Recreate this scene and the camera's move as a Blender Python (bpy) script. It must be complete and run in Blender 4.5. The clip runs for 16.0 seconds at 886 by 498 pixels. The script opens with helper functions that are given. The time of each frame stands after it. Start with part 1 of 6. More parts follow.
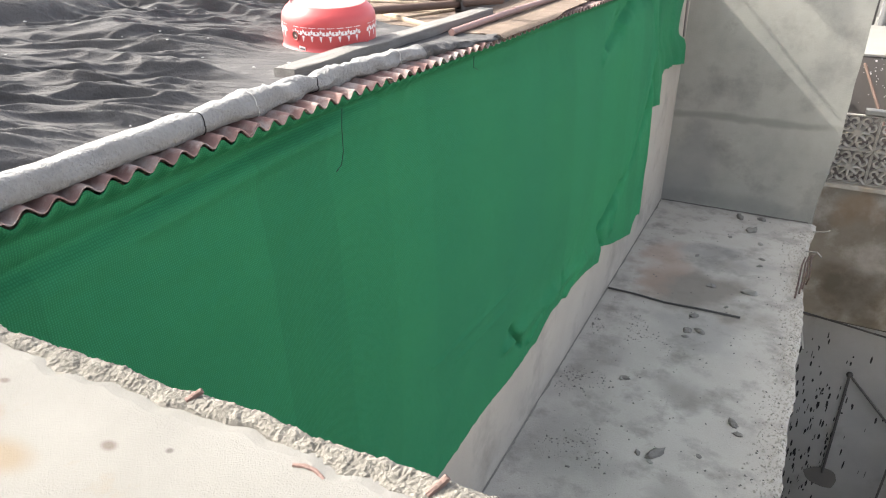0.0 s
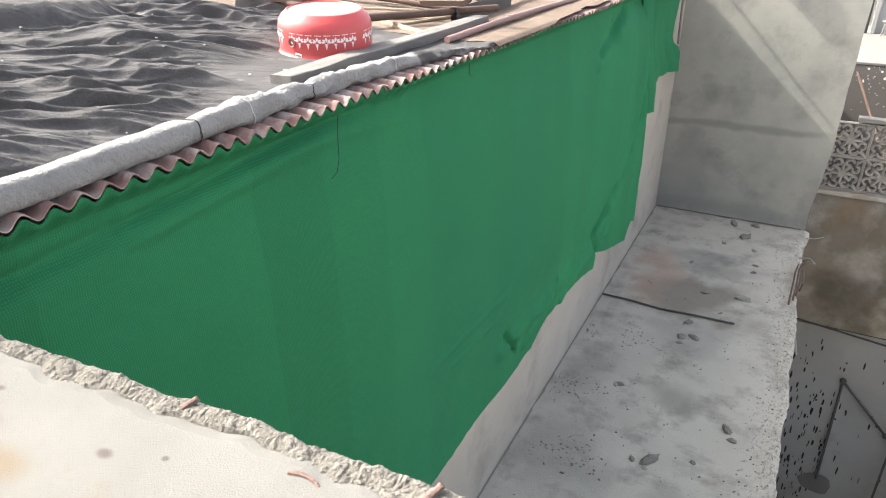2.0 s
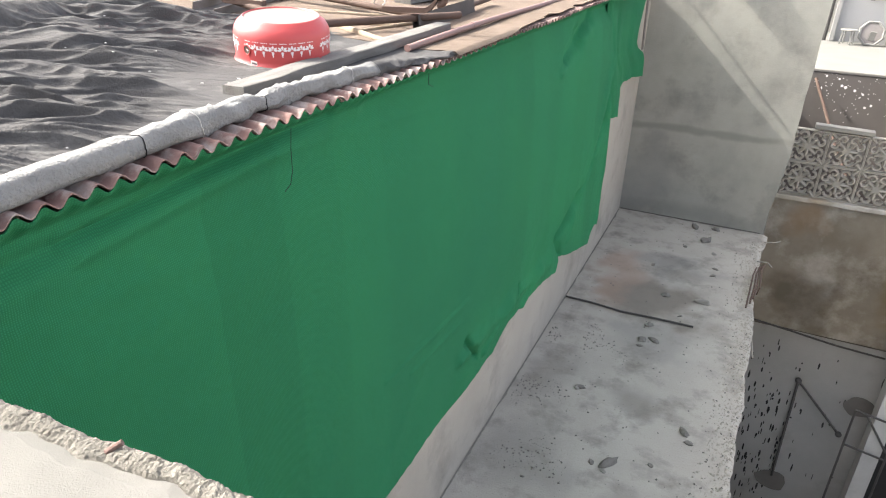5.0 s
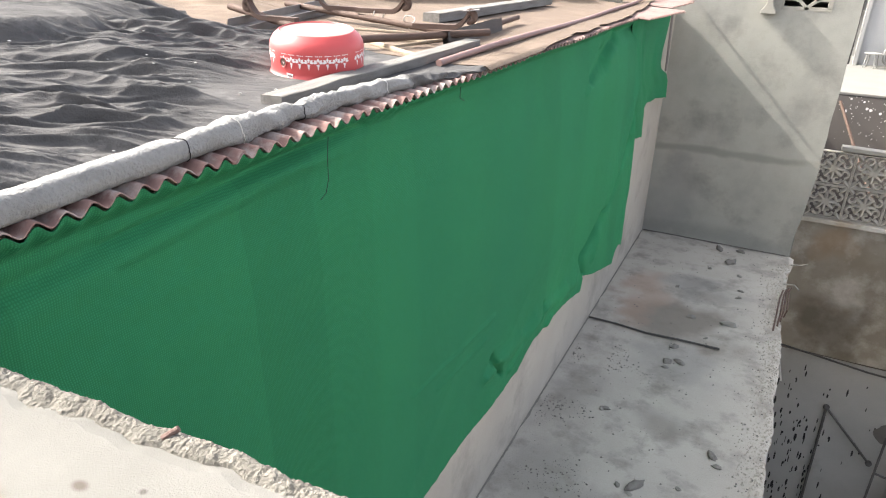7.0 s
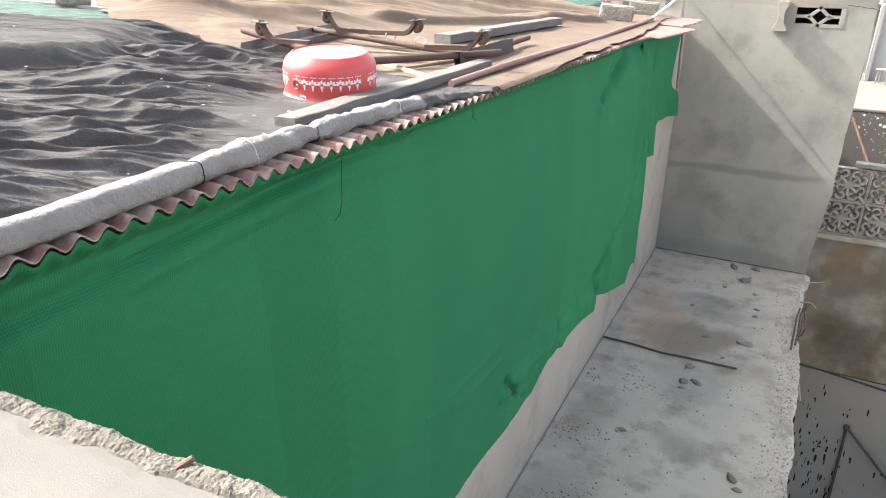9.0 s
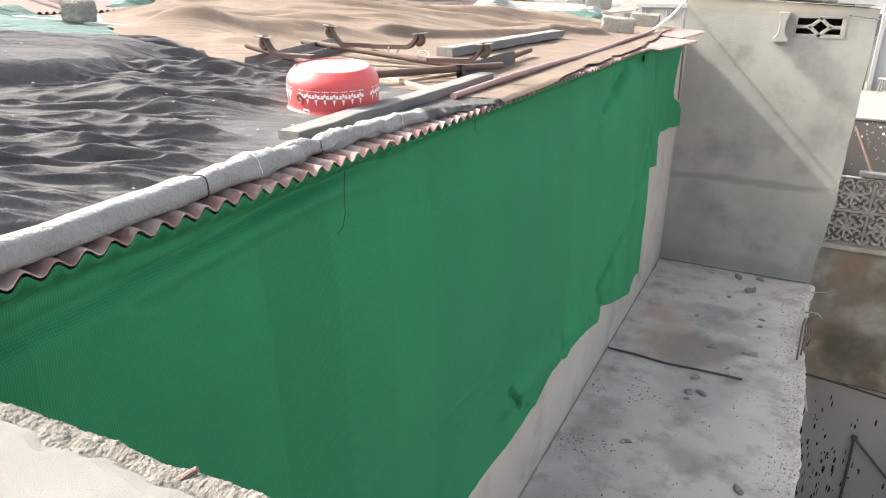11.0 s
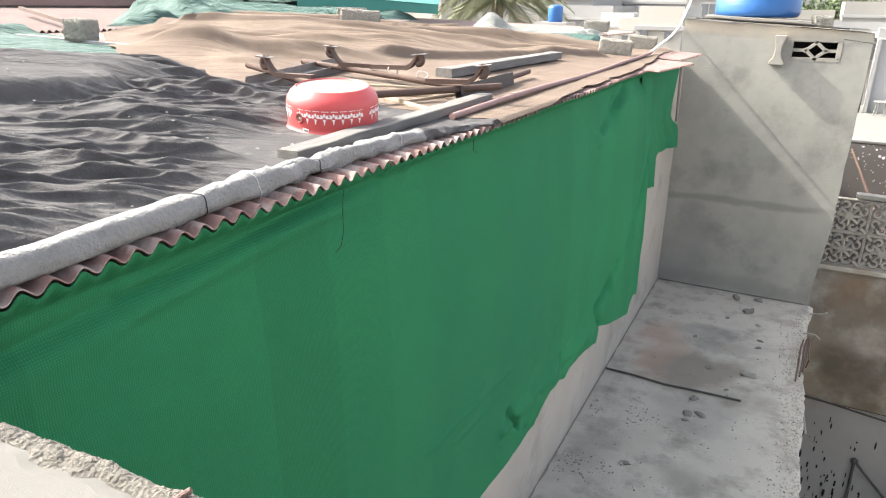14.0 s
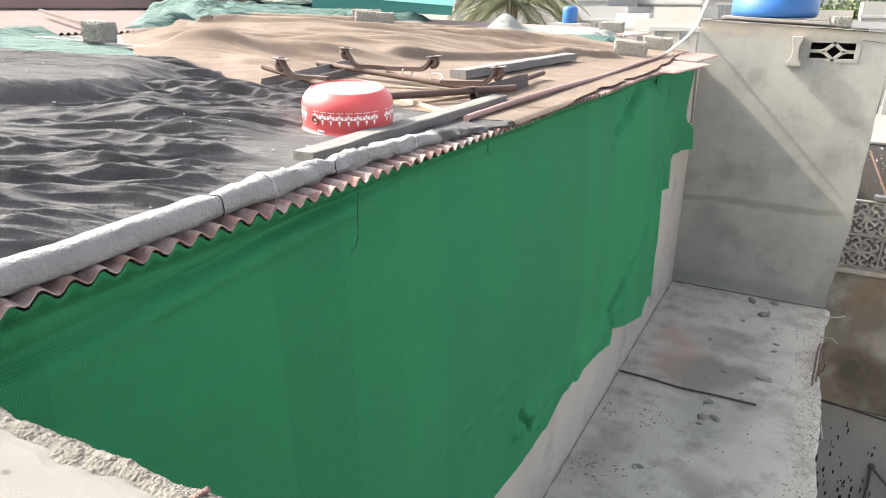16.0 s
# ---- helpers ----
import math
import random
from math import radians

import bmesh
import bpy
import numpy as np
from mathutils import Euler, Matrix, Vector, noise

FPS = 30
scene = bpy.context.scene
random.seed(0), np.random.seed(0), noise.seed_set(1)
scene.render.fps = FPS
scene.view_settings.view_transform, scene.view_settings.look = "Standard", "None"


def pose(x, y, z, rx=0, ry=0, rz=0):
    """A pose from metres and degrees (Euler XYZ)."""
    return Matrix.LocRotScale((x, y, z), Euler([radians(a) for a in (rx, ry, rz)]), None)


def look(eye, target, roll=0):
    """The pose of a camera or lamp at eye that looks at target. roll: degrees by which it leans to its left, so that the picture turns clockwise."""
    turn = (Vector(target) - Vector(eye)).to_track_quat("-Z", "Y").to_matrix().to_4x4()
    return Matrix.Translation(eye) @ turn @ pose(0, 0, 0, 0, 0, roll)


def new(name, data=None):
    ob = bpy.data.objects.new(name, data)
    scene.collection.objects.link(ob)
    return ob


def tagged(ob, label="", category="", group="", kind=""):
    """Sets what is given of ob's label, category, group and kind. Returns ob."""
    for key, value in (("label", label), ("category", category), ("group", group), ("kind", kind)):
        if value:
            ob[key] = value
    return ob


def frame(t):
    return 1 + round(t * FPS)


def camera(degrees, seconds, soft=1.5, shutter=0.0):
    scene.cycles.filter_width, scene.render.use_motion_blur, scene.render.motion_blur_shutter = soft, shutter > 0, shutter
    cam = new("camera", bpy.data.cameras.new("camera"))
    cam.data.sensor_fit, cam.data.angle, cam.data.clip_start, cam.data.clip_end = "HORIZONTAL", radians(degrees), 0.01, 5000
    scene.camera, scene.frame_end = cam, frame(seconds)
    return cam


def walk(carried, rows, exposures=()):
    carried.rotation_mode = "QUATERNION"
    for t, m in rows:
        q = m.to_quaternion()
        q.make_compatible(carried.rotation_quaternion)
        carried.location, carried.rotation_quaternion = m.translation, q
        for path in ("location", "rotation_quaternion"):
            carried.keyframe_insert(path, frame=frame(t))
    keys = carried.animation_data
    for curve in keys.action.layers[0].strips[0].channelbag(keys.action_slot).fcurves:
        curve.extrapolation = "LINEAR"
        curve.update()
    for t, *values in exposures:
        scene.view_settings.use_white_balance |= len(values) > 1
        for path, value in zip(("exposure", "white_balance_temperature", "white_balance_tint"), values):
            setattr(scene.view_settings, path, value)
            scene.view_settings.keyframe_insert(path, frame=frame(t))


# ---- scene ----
cam = camera(66.54, 16.0, soft=1.1)
# seconds, eye (metres), yaw, pitch, roll (degrees)
ROWS = [
    (0.0, 1.3678, -0.0126, 3.5821, 27.568, -26.190, -0.236),
    (0.5, 1.3646, -0.0114, 3.5814, 27.858, -26.298, -0.325),
    (1.0, 1.3653, -0.0151, 3.5822, 27.551, -26.207, -0.191),
    (1.5, 1.3684, -0.0159, 3.5883, 27.297, -25.945, 0.088),
    (2.0, 1.3698, -0.0167, 3.5898, 27.107, -25.738, 0.105),
    (2.5, 1.3686, -0.0173, 3.5870, 26.902, -25.555, 0.040),
    (3.0, 1.3685, -0.0169, 3.5929, 26.211, -24.784, 0.186),
    (3.2, 1.3635, -0.0163, 3.5954, 25.798, -24.254, 0.116),
    (3.4, 1.3695, -0.0049, 3.6277, 22.093, -23.408, 2.096),
    (3.5, 1.3859, -0.0049, 3.6297, 20.384, -22.497, 2.586),
    (3.6, 1.3755, 0.0050, 3.5945, 20.022, -19.984, 3.070),
    (3.8, 1.3714, 0.0191, 3.6193, 21.879, -19.831, -0.277),
    (4.0, 1.3936, 0.0300, 3.6511, 23.405, -20.509, -2.111),
    (4.2, 1.4150, 0.0240, 3.6540, 24.500, -20.180, -1.900),
    (4.5, 1.4418, 0.0104, 3.6457, 25.293, -22.026, -0.551),
    (4.7, 1.4220, 0.0367, 3.6450, 24.048, -26.150, 1.748),
    (6.8, 1.3560, -0.0127, 3.5950, 25.451, -23.431, 1.466),
    (7.0, 1.3569, -0.0036, 3.5968, 25.909, -24.093, 1.597),
    (7.5, 1.3459, 0.0067, 3.5904, 25.673, -23.707, 1.867),
    (8.0, 1.3469, 0.0073, 3.5929, 26.398, -23.399, 1.379),
    (8.5, 1.3417, 0.0106, 3.5908, 26.288, -23.170, 1.395),
    (9.0, 1.3367, 0.0102, 3.5910, 26.957, -22.437, 0.776),
    (11.5, 1.3476, 0.0015, 3.5968, 27.316, -21.321, 0.310),
    (12.0, 1.3487, 0.0008, 3.5986, 27.107, -21.116, 0.568),
    (12.5, 1.3464, 0.0051, 3.5959, 26.902, -20.753, 0.722),
    (13.0, 1.3427, 0.0030, 3.5966, 26.729, -20.595, 0.791),
    (13.5, 1.3495, -0.0094, 3.6009, 26.931, -20.244, 0.791),
    (14.0, 1.3461, 0.0035, 3.5971, 27.191, -19.840, 0.699),
    (14.5, 1.3467, -0.0001, 3.6005, 27.232, -19.780, 1.017),
    (15.0, 1.3474, -0.0026, 3.5983, 27.405, -19.338, 0.696),
    (15.5, 1.3477, -0.0017, 3.6002, 27.873, -19.543, 0.536),
    (16.0, 1.3437, -0.0009, 3.6002, 28.361, -19.763, 0.552),
]
walk(cam, [(t, pose(x, y, z, 90 + pitch, 0, yaw) @ pose(0, 0, 0, 0, 0, roll)) for t, x, y, z, yaw, pitch, roll in ROWS],
     exposures=((0.0, 2.68, 6880, 8), (16.0, 2.68, 6880, 8)))

# ---------------------------------------------------------------- light
TO_SUN = Vector((-1.0, -0.15, 0.925)).normalized()
world = bpy.data.worlds.new("world")
scene.world = world
world.use_nodes = True
wn = world.node_tree
sky = wn.nodes.new("ShaderNodeTexSky")
sky.sky_type = "NISHITA"
sky.sun_disc = False
sky.sun_elevation = math.asin(TO_SUN.z)
sky.sun_rotation = math.atan2(TO_SUN.x, TO_SUN.y)
sky.air_density = 0.55
sky.dust_density = 4.0
background = wn.nodes["Background"]
background.inputs["Strength"].default_value = 0.132
haze = wn.nodes.new("ShaderNodeHueSaturation")
haze.inputs["Saturation"].default_value = 0.55
wn.links.new(sky.outputs["Color"], haze.inputs["Color"])
wn.links.new(haze.outputs["Color"], background.inputs["Color"])
sun_data = bpy.data.lights.new("sun", "SUN")
sun_data.energy = 1.75
sun_data.angle = radians(0.9)
sun_data.color = (1.0, 0.985, 0.96)
sun = new("sun", sun_data)
sun.matrix_world = look(TO_SUN * 60, (0, 0, 0))


# ---------------------------------------------------------------- materials
def material(name, colour, second, roughness=0.8, scale=3.0, grain=60.0, bump=0.3, spread=0.5, metal=0.0,
             stain=None, stain_scale=1.0, stain_low=0.5, stain_high=0.7, each=0.0, gloss=0.5, stretch=(1, 1, 1), detail_mix=0.35, bump_distance=0.004, spots=()):
    """Two scales of variation between two colours, an optional stain with patches of its own, and relief."""
    m = bpy.data.materials.new(name)
    m.use_nodes = True
    nt = m.node_tree
    N, Lk = nt.nodes.new, nt.links.new
    shader = nt.nodes["Principled BSDF"]
    shader.inputs["Roughness"].default_value = roughness
    shader.inputs["Metallic"].default_value = metal
    shader.inputs["Specular IOR Level"].default_value = gloss
    coord = N("ShaderNodeTexCoord")
    mapping = N("ShaderNodeMapping")
    mapping.inputs["Scale"].default_value = stretch
    Lk(coord.outputs["Object"], mapping.inputs["Vector"])
    vec = mapping.outputs["Vector"]

    def cloud(s, detail=6.0, rough=0.6):
        n = N("ShaderNodeTexNoise")
        n.inputs["Scale"].default_value = s
        n.inputs["Detail"].default_value = detail
        n.inputs["Roughness"].default_value = rough
        Lk(vec, n.inputs["Vector"])
        return n.outputs["Fac"]

    def ramp(value, low, high):
        r = N("ShaderNodeMapRange")
        r.inputs["From Min"].default_value, r.inputs["From Max"].default_value = low, high
        Lk(value, r.inputs["Value"])
        return r.outputs["Result"]

    def blend(fac, a, b):
        x = N("ShaderNodeMix")
        x.data_type = "RGBA"
        if isinstance(fac, float):
            x.inputs[0].default_value = fac
        else:
            Lk(fac, x.inputs[0])
        for s, v in ((x.inputs[6], a), (x.inputs[7], b)):
            if isinstance(v, tuple):
                s.default_value = (*v, 1)
            else:
                Lk(v, s)
        return x.outputs[2]

    big = ramp(cloud(scale), 0.5 - spread / 2, 0.5 + spread / 2)
    fine = ramp(cloud(grain, 4.0), 0.25, 0.75)
    body = blend(big, colour, second)
    speck = blend(fine, tuple(c * 0.72 for c in colour), tuple(min(1.0, c * 1.2) for c in second))
    body = blend(detail_mix, body, speck)
    if stain:
        patch = ramp(cloud(stain_scale, 8.0, 0.65), stain_low, stain_high)
        body = blend(patch, body, stain)
    for place, radii, tint, strength in spots:
        shift = N("ShaderNodeVectorMath")
        shift.operation = "SUBTRACT"
        warp = N("ShaderNodeTexNoise")
        warp.inputs["Scale"].default_value = 1.7
        warp.inputs["Detail"].default_value = 7.0
        Lk(vec, warp.inputs["Vector"])
        push = N("ShaderNodeVectorMath")
        push.operation = "MULTIPLY_ADD"
        Lk(warp.outputs["Color"], push.inputs[0])
        push.inputs[1].default_value = tuple(r * 3.0 for r in radii)
        Lk(vec, push.inputs[2])
        Lk(push.outputs[0], shift.inputs[0])
        shift.inputs[1].default_value = tuple(p + 1.5 * r for p, r in zip(place, radii))
        squash = N("ShaderNodeVectorMath")
        squash.operation = "DIVIDE"
        Lk(shift.outputs[0], squash.inputs[0])
        squash.inputs[1].default_value = radii
        length = N("ShaderNodeVectorMath")
        length.operation = "LENGTH"
        Lk(squash.outputs[0], length.inputs[0])
        fade = N("ShaderNodeMapRange")
        fade.interpolation_type = "SMOOTHSTEP"
        fade.inputs["From Min"].default_value, fade.inputs["From Max"].default_value = 1.25, 0.35
        fade.inputs["To Max"].default_value = strength
        Lk(length.outputs["Value"], fade.inputs["Value"])
        body = blend(fade.outputs["Result"], body, tint)
    if each:
        info = N("ShaderNodeObjectInfo")
        val = N("ShaderNodeMapRange")
        val.inputs["To Min"].default_value, val.inputs["To Max"].default_value = 1 - each, 1 + each
        Lk(info.outputs["Random"], val.inputs["Value"])
        hue = N("ShaderNodeHueSaturation")
        Lk(val.outputs["Result"], hue.inputs["Value"])
        Lk(body, hue.inputs["Color"])
        body = hue.outputs["Color"]
    Lk(body, shader.inputs["Base Color"])
    if bump:
        add = N("ShaderNodeMath")
        add.operation = "MULTIPLY_ADD"
        Lk(cloud(grain * 0.4, 5.0), add.inputs[0])
        add.inputs[1].default_value = 1.0
        Lk(fine, add.inputs[2])
        b = N("ShaderNodeBump")
        b.inputs["Strength"].default_value = bump
        b.inputs["Distance"].default_value = bump_distance
        Lk(add.outputs[0], b.inputs["Height"])
        Lk(b.outputs["Normal"], shader.inputs["Normal"])
    return m


def woven(m, pitch, strength, axes=(1, 2), gaps=0.0):
    """Adds a fine knitted relief to a material: two crossed waves of the given pitch in metres."""
    nt = m.node_tree
    N, Lk = nt.nodes.new, nt.links.new
    shader = nt.nodes["Principled BSDF"]
    coord = N("ShaderNodeTexCoord")
    waves = []
    for axis in axes:
        w = N("ShaderNodeTexWave")
        w.bands_direction = "XYZ"[axis]
        w.inputs["Scale"].default_value = 1.0 / pitch / 3.18
        w.inputs["Distortion"].default_value = 3.0
        w.inputs["Detail"].default_value = 2.0
        Lk(coord.outputs["Object"], w.inputs["Vector"])
        waves.append(w.outputs["Fac"])
    mul = N("ShaderNodeMath")
    mul.operation = "MULTIPLY"
    Lk(waves[0], mul.inputs[0])
    Lk(waves[1], mul.inputs[1])
    # The dark behind the mesh is painted into the gaps; nothing is cut.
    if gaps:
        mix = N("ShaderNodeMix")
        mix.data_type = "RGBA"
        mix.blend_type = "MULTIPLY"
        old = shader.inputs["Base Color"].links[0].from_socket
        r = N("ShaderNodeMapRange")
        r.inputs["From Max"].default_value = 0.5
        r.inputs["To Min"].default_value, r.inputs["To Max"].default_value = gaps, 0.0
        Lk(mul.outputs[0], r.inputs["Value"])
        Lk(r.outputs["Result"], mix.inputs[0])
        Lk(old, mix.inputs[6])
        mix.inputs[7].default_value = (0.25, 0.3, 0.3, 1)
        Lk(mix.outputs[2], shader.inputs["Base Color"])
    b = N("ShaderNodeBump")
    b.inputs["Strength"].default_value = strength
    b.inputs["Distance"].default_value = 0.002
    Lk(mul.outputs[0], b.inputs["Height"])
    old = shader.inputs["Normal"].links
    if old:
        Lk(old[0].from_socket, b.inputs["Normal"])
    Lk(b.outputs["Normal"], shader.inputs["Normal"])
    return m


def creased(m, turn, along, across, strength, depth):
    """Adds small sharp creases that run one way over a cloth."""
    nt = m.node_tree
    N, Lk = nt.nodes.new, nt.links.new
    shader = nt.nodes["Principled BSDF"]
    coord = N("ShaderNodeTexCoord")
    spin = N("ShaderNodeMapping")
    spin.inputs["Rotation"].default_value = (0, 0, radians(-turn))
    Lk(coord.outputs["Object"], spin.inputs["Vector"])
    squash = N("ShaderNodeMapping")
    squash.inputs["Scale"].default_value = (along, across, across * 0.5)
    Lk(spin.outputs["Vector"], squash.inputs["Vector"])
    n = N("ShaderNodeTexNoise")
    n.inputs["Scale"].default_value = 1.0
    n.inputs["Detail"].default_value = 3.0
    n.inputs["Roughness"].default_value = 0.55
    n.inputs["Distortion"].default_value = 0.6
    Lk(squash.outputs["Vector"], n.inputs["Vector"])
    off = N("ShaderNodeMath")
    off.operation = "SUBTRACT"
    Lk(n.outputs["Fac"], off.inputs[0])
    off.inputs[1].default_value = 0.5
    fold_up = N("ShaderNodeMath")
    fold_up.operation = "ABSOLUTE"
    Lk(off.outputs[0], fold_up.inputs[0])
    flip = N("ShaderNodeMath")
    flip.operation = "MULTIPLY_ADD"
    Lk(fold_up.outputs[0], flip.inputs[0])
    flip.inputs[1].default_value, flip.inputs[2].default_value = -3.0, 1.0
    b = N("ShaderNodeBump")
    b.inputs["Strength"].default_value = strength
    b.inputs["Distance"].default_value = depth
    Lk(flip.outputs[0], b.inputs["Height"])
    old = shader.inputs["Normal"].links
    if old:
        Lk(old[0].from_socket, b.inputs["Normal"])
    Lk(b.outputs["Normal"], shader.inputs["Normal"])


def panelled(m, width, amount):
    """Slight differences of shade between the cloth's widths, side by side along the wall."""
    nt = m.node_tree
    N, Lk = nt.nodes.new, nt.links.new
    shader = nt.nodes["Principled BSDF"]
    coord = N("ShaderNodeTexCoord")
    split = N("ShaderNodeSeparateXYZ")
    Lk(coord.outputs["Object"], split.inputs[0])
    count = N("ShaderNodeMath")
    count.operation = "DIVIDE"
    Lk(split.outputs["Y"], count.inputs[0])
    count.inputs[1].default_value = width
    whole = N("ShaderNodeMath")
    whole.operation = "FLOOR"
    Lk(count.outputs[0], whole.inputs[0])
    chance = N("ShaderNodeTexWhiteNoise")
    chance.noise_dimensions = "1D"
    Lk(whole.outputs[0], chance.inputs["W"])
    val = N("ShaderNodeMapRange")
    val.inputs["To Min"].default_value, val.inputs["To Max"].default_value = 1 - amount, 1 + amount
    Lk(chance.outputs["Value"], val.inputs["Value"])
    hue = N("ShaderNodeHueSaturation")
    Lk(val.outputs["Result"], hue.inputs["Value"])
    Lk(shader.inputs["Base Color"].links[0].from_socket, hue.inputs["Color"])
    Lk(hue.outputs["Color"], shader.inputs["Base Color"])


M_PLASTER = material("grey_plaster", (0.385, 0.355, 0.312), (0.290, 0.265, 0.232), 0.9, 1.7, 70, 0.4, 0.4, detail_mix=0.45,
                     stain=(0.19, 0.175, 0.155), stain_scale=1.5, stain_low=0.52, stain_high=0.75)
# Spots: joint band, shade painted into low left corner and foot, paler top.
M_TOWER = material("tower_plaster", (0.314, 0.306, 0.271), (0.211, 0.208, 0.190), 0.9, 2.0, 60, 0.5, 0.3,
                   stain=(0.157, 0.150, 0.138), stain_scale=1.5, stain_low=0.52, stain_high=0.74, detail_mix=0.45,
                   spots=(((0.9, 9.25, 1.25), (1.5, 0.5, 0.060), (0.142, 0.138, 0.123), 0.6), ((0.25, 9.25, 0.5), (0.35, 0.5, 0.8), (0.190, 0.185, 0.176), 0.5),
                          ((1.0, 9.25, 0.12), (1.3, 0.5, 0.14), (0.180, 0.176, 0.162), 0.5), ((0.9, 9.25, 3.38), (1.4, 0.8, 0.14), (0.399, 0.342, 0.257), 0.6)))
M_SCREED = material("ledge_screed", (0.445, 0.418, 0.368), (0.335, 0.312, 0.272), 0.9, 1.6, 80, 0.6, 0.35, detail_mix=0.5,
                    stain=(0.21, 0.196, 0.170), stain_scale=2.6, stain_low=0.50, stain_high=0.68,
                    spots=(((0.85, 6.75, 0), (0.75, 0.75, 1), (0.17, 0.148, 0.122), 0.85), ((0.42, 7.1, 0), (0.30, 0.85, 1), (0.33, 0.235, 0.18), 0.6),
                           ((0.95, 7.75, 0), (0.45, 0.35, 1), (0.17, 0.165, 0.155), 0.6), ((0.35, 3.75, 0), (0.35, 0.5, 1), (0.20, 0.19, 0.17), 0.5),
                           ((0.25, 4.9, 0), (0.28, 0.5, 1), (0.21, 0.195, 0.17), 0.5), ((1.05, 4.95, 0), (0.30, 0.22, 1), (0.20, 0.185, 0.16), 0.7),
                           ((1.20, 3.7, 0), (0.25, 0.25, 1), (0.20, 0.185, 0.16), 0.5), ((1.0, 5.9, 0), (0.5, 0.35, 1), (0.21, 0.20, 0.185), 0.5)))
# Like the ledge concrete, but darkened to offset the sun on it.
M_PARAPET = material("roof_screed", (0.176, 0.171, 0.158), (0.131, 0.127, 0.117), 0.95, 5.0, 420, 0.45, 0.5, gloss=0.2,
                     stain=(0.142, 0.120, 0.090), stain_scale=7.0, stain_low=0.60, stain_high=0.72, bump_distance=0.003,
                     # Dark spots paint the shade of small pits; tan ones are patches.
                     spots=(((0.708, 0.363, 3), (0.014, 0.009, 1), (0.079, 0.068, 0.057), 0.9), ((0.60, 0.29, 3), (0.05, 0.03, 1), (0.136, 0.108, 0.074), 0.8),
                            ((0.78, 0.392, 3), (0.006, 0.005, 1), (0.068, 0.063, 0.057), 0.9), ((0.47, 0.385, 3), (0.010, 0.006, 1), (0.079, 0.068, 0.057), 0.8),
                            ((0.90, 0.30, 3), (0.03, 0.012, 1), (0.113, 0.096, 0.074), 0.7)))
M_BROKEN = material("broken_concrete", (0.215, 0.202, 0.175), (0.111, 0.102, 0.087), 0.95, 25, 200, 0.9, 0.4, bump_distance=0.004)
M_BROWN_WALL = material("damp_brown_wall", (0.44, 0.40, 0.335), (0.27, 0.235, 0.185), 0.9, 1.4, 40, 0.3, 0.3,
                        stain=(0.58, 0.55, 0.50), stain_scale=1.5, stain_low=0.48, stain_high=0.68,
                        spots=(((2.5, 10.7, -0.25), (0.35, 1, 0.4), (0.33, 0.23, 0.14), 0.6), ((2.8, 10.7, -1.6), (0.6, 1, 0.4), (0.14, 0.12, 0.09), 0.7), ((3.9, 10.7, -1.0), (0.2, 1, 0.7), (0.30, 0.23, 0.13), 0.6)))
M_COURT = material("court_wall", (0.497, 0.490, 0.469), (0.373, 0.366, 0.345), 0.9, 1.1, 50, 0.3, 0.4, stain=(0.304, 0.290, 0.262), stain_scale=1.0, stain_low=0.55, stain_high=0.75)
M_NET = material("green_net", (0.031, 0.216, 0.085), (0.019, 0.150, 0.077), 0.8, 0.45, 30, 0.1, 0.5, gloss=0.10)
M_FELT = material("black_felt", (0.111, 0.108, 0.108), (0.070, 0.068, 0.068), 0.95, 5.0, 120, 0.6, 0.5, detail_mix=0.6, gloss=0.03,
                  stain=(0.168, 0.166, 0.160), stain_scale=6.0, stain_low=0.54, stain_high=0.8)
M_ROLL = material("faded_felt", (0.299, 0.296, 0.287), (0.227, 0.223, 0.218), 0.95, 14.0, 90, 0.9, 0.4, gloss=0.15, detail_mix=0.6,
                  stain=(0.184, 0.180, 0.177), stain_scale=16.0, stain_low=0.56, stain_high=0.75, bump_distance=0.006)
M_BURLAP = material("brown_burlap", (0.161, 0.125, 0.099), (0.117, 0.088, 0.069), 0.95, 2.0, 120, 0.5, 0.5, detail_mix=0.5, gloss=0.15,
                    stain=(0.198, 0.153, 0.121), stain_scale=2.5, stain_low=0.5, stain_high=0.8)
M_PINK = material("faded_red_sheet", (0.287, 0.190, 0.172), (0.181, 0.101, 0.088), 0.85, 9.0, 90, 0.2, 0.4, gloss=0.2,
                  stain=(0.362, 0.310, 0.287), stain_scale=12.0, stain_low=0.46, stain_high=0.62)
M_PINK_PALE = material("bleached_sheet", (0.255, 0.185, 0.170), (0.195, 0.130, 0.118), 0.85, 4.0, 70, 0.2, 0.5, gloss=0.2, stain=(0.11, 0.075, 0.065), stain_scale=5.0, stain_low=0.58, stain_high=0.70)
M_PINK_FAR = material("far_bleached_sheet", (0.191, 0.156, 0.147), (0.149, 0.113, 0.105), 0.95, 5.0, 70, 0.1, 0.5, gloss=0.05)
M_CYAN = material("teal_net", (0.037, 0.089, 0.075), (0.019, 0.056, 0.046), 0.85, 5.0, 80, 0.3, 0.5)
M_WHITE_NET = material("pale_net", (0.207, 0.211, 0.199), (0.126, 0.139, 0.126), 0.9, 3.0, 80, 0.3, 0.5)
M_RUBBLE = material("mortar_rubble", (0.225, 0.21, 0.187), (0.125, 0.117, 0.104), 0.95, 20, 120, 0.8, 0.5)
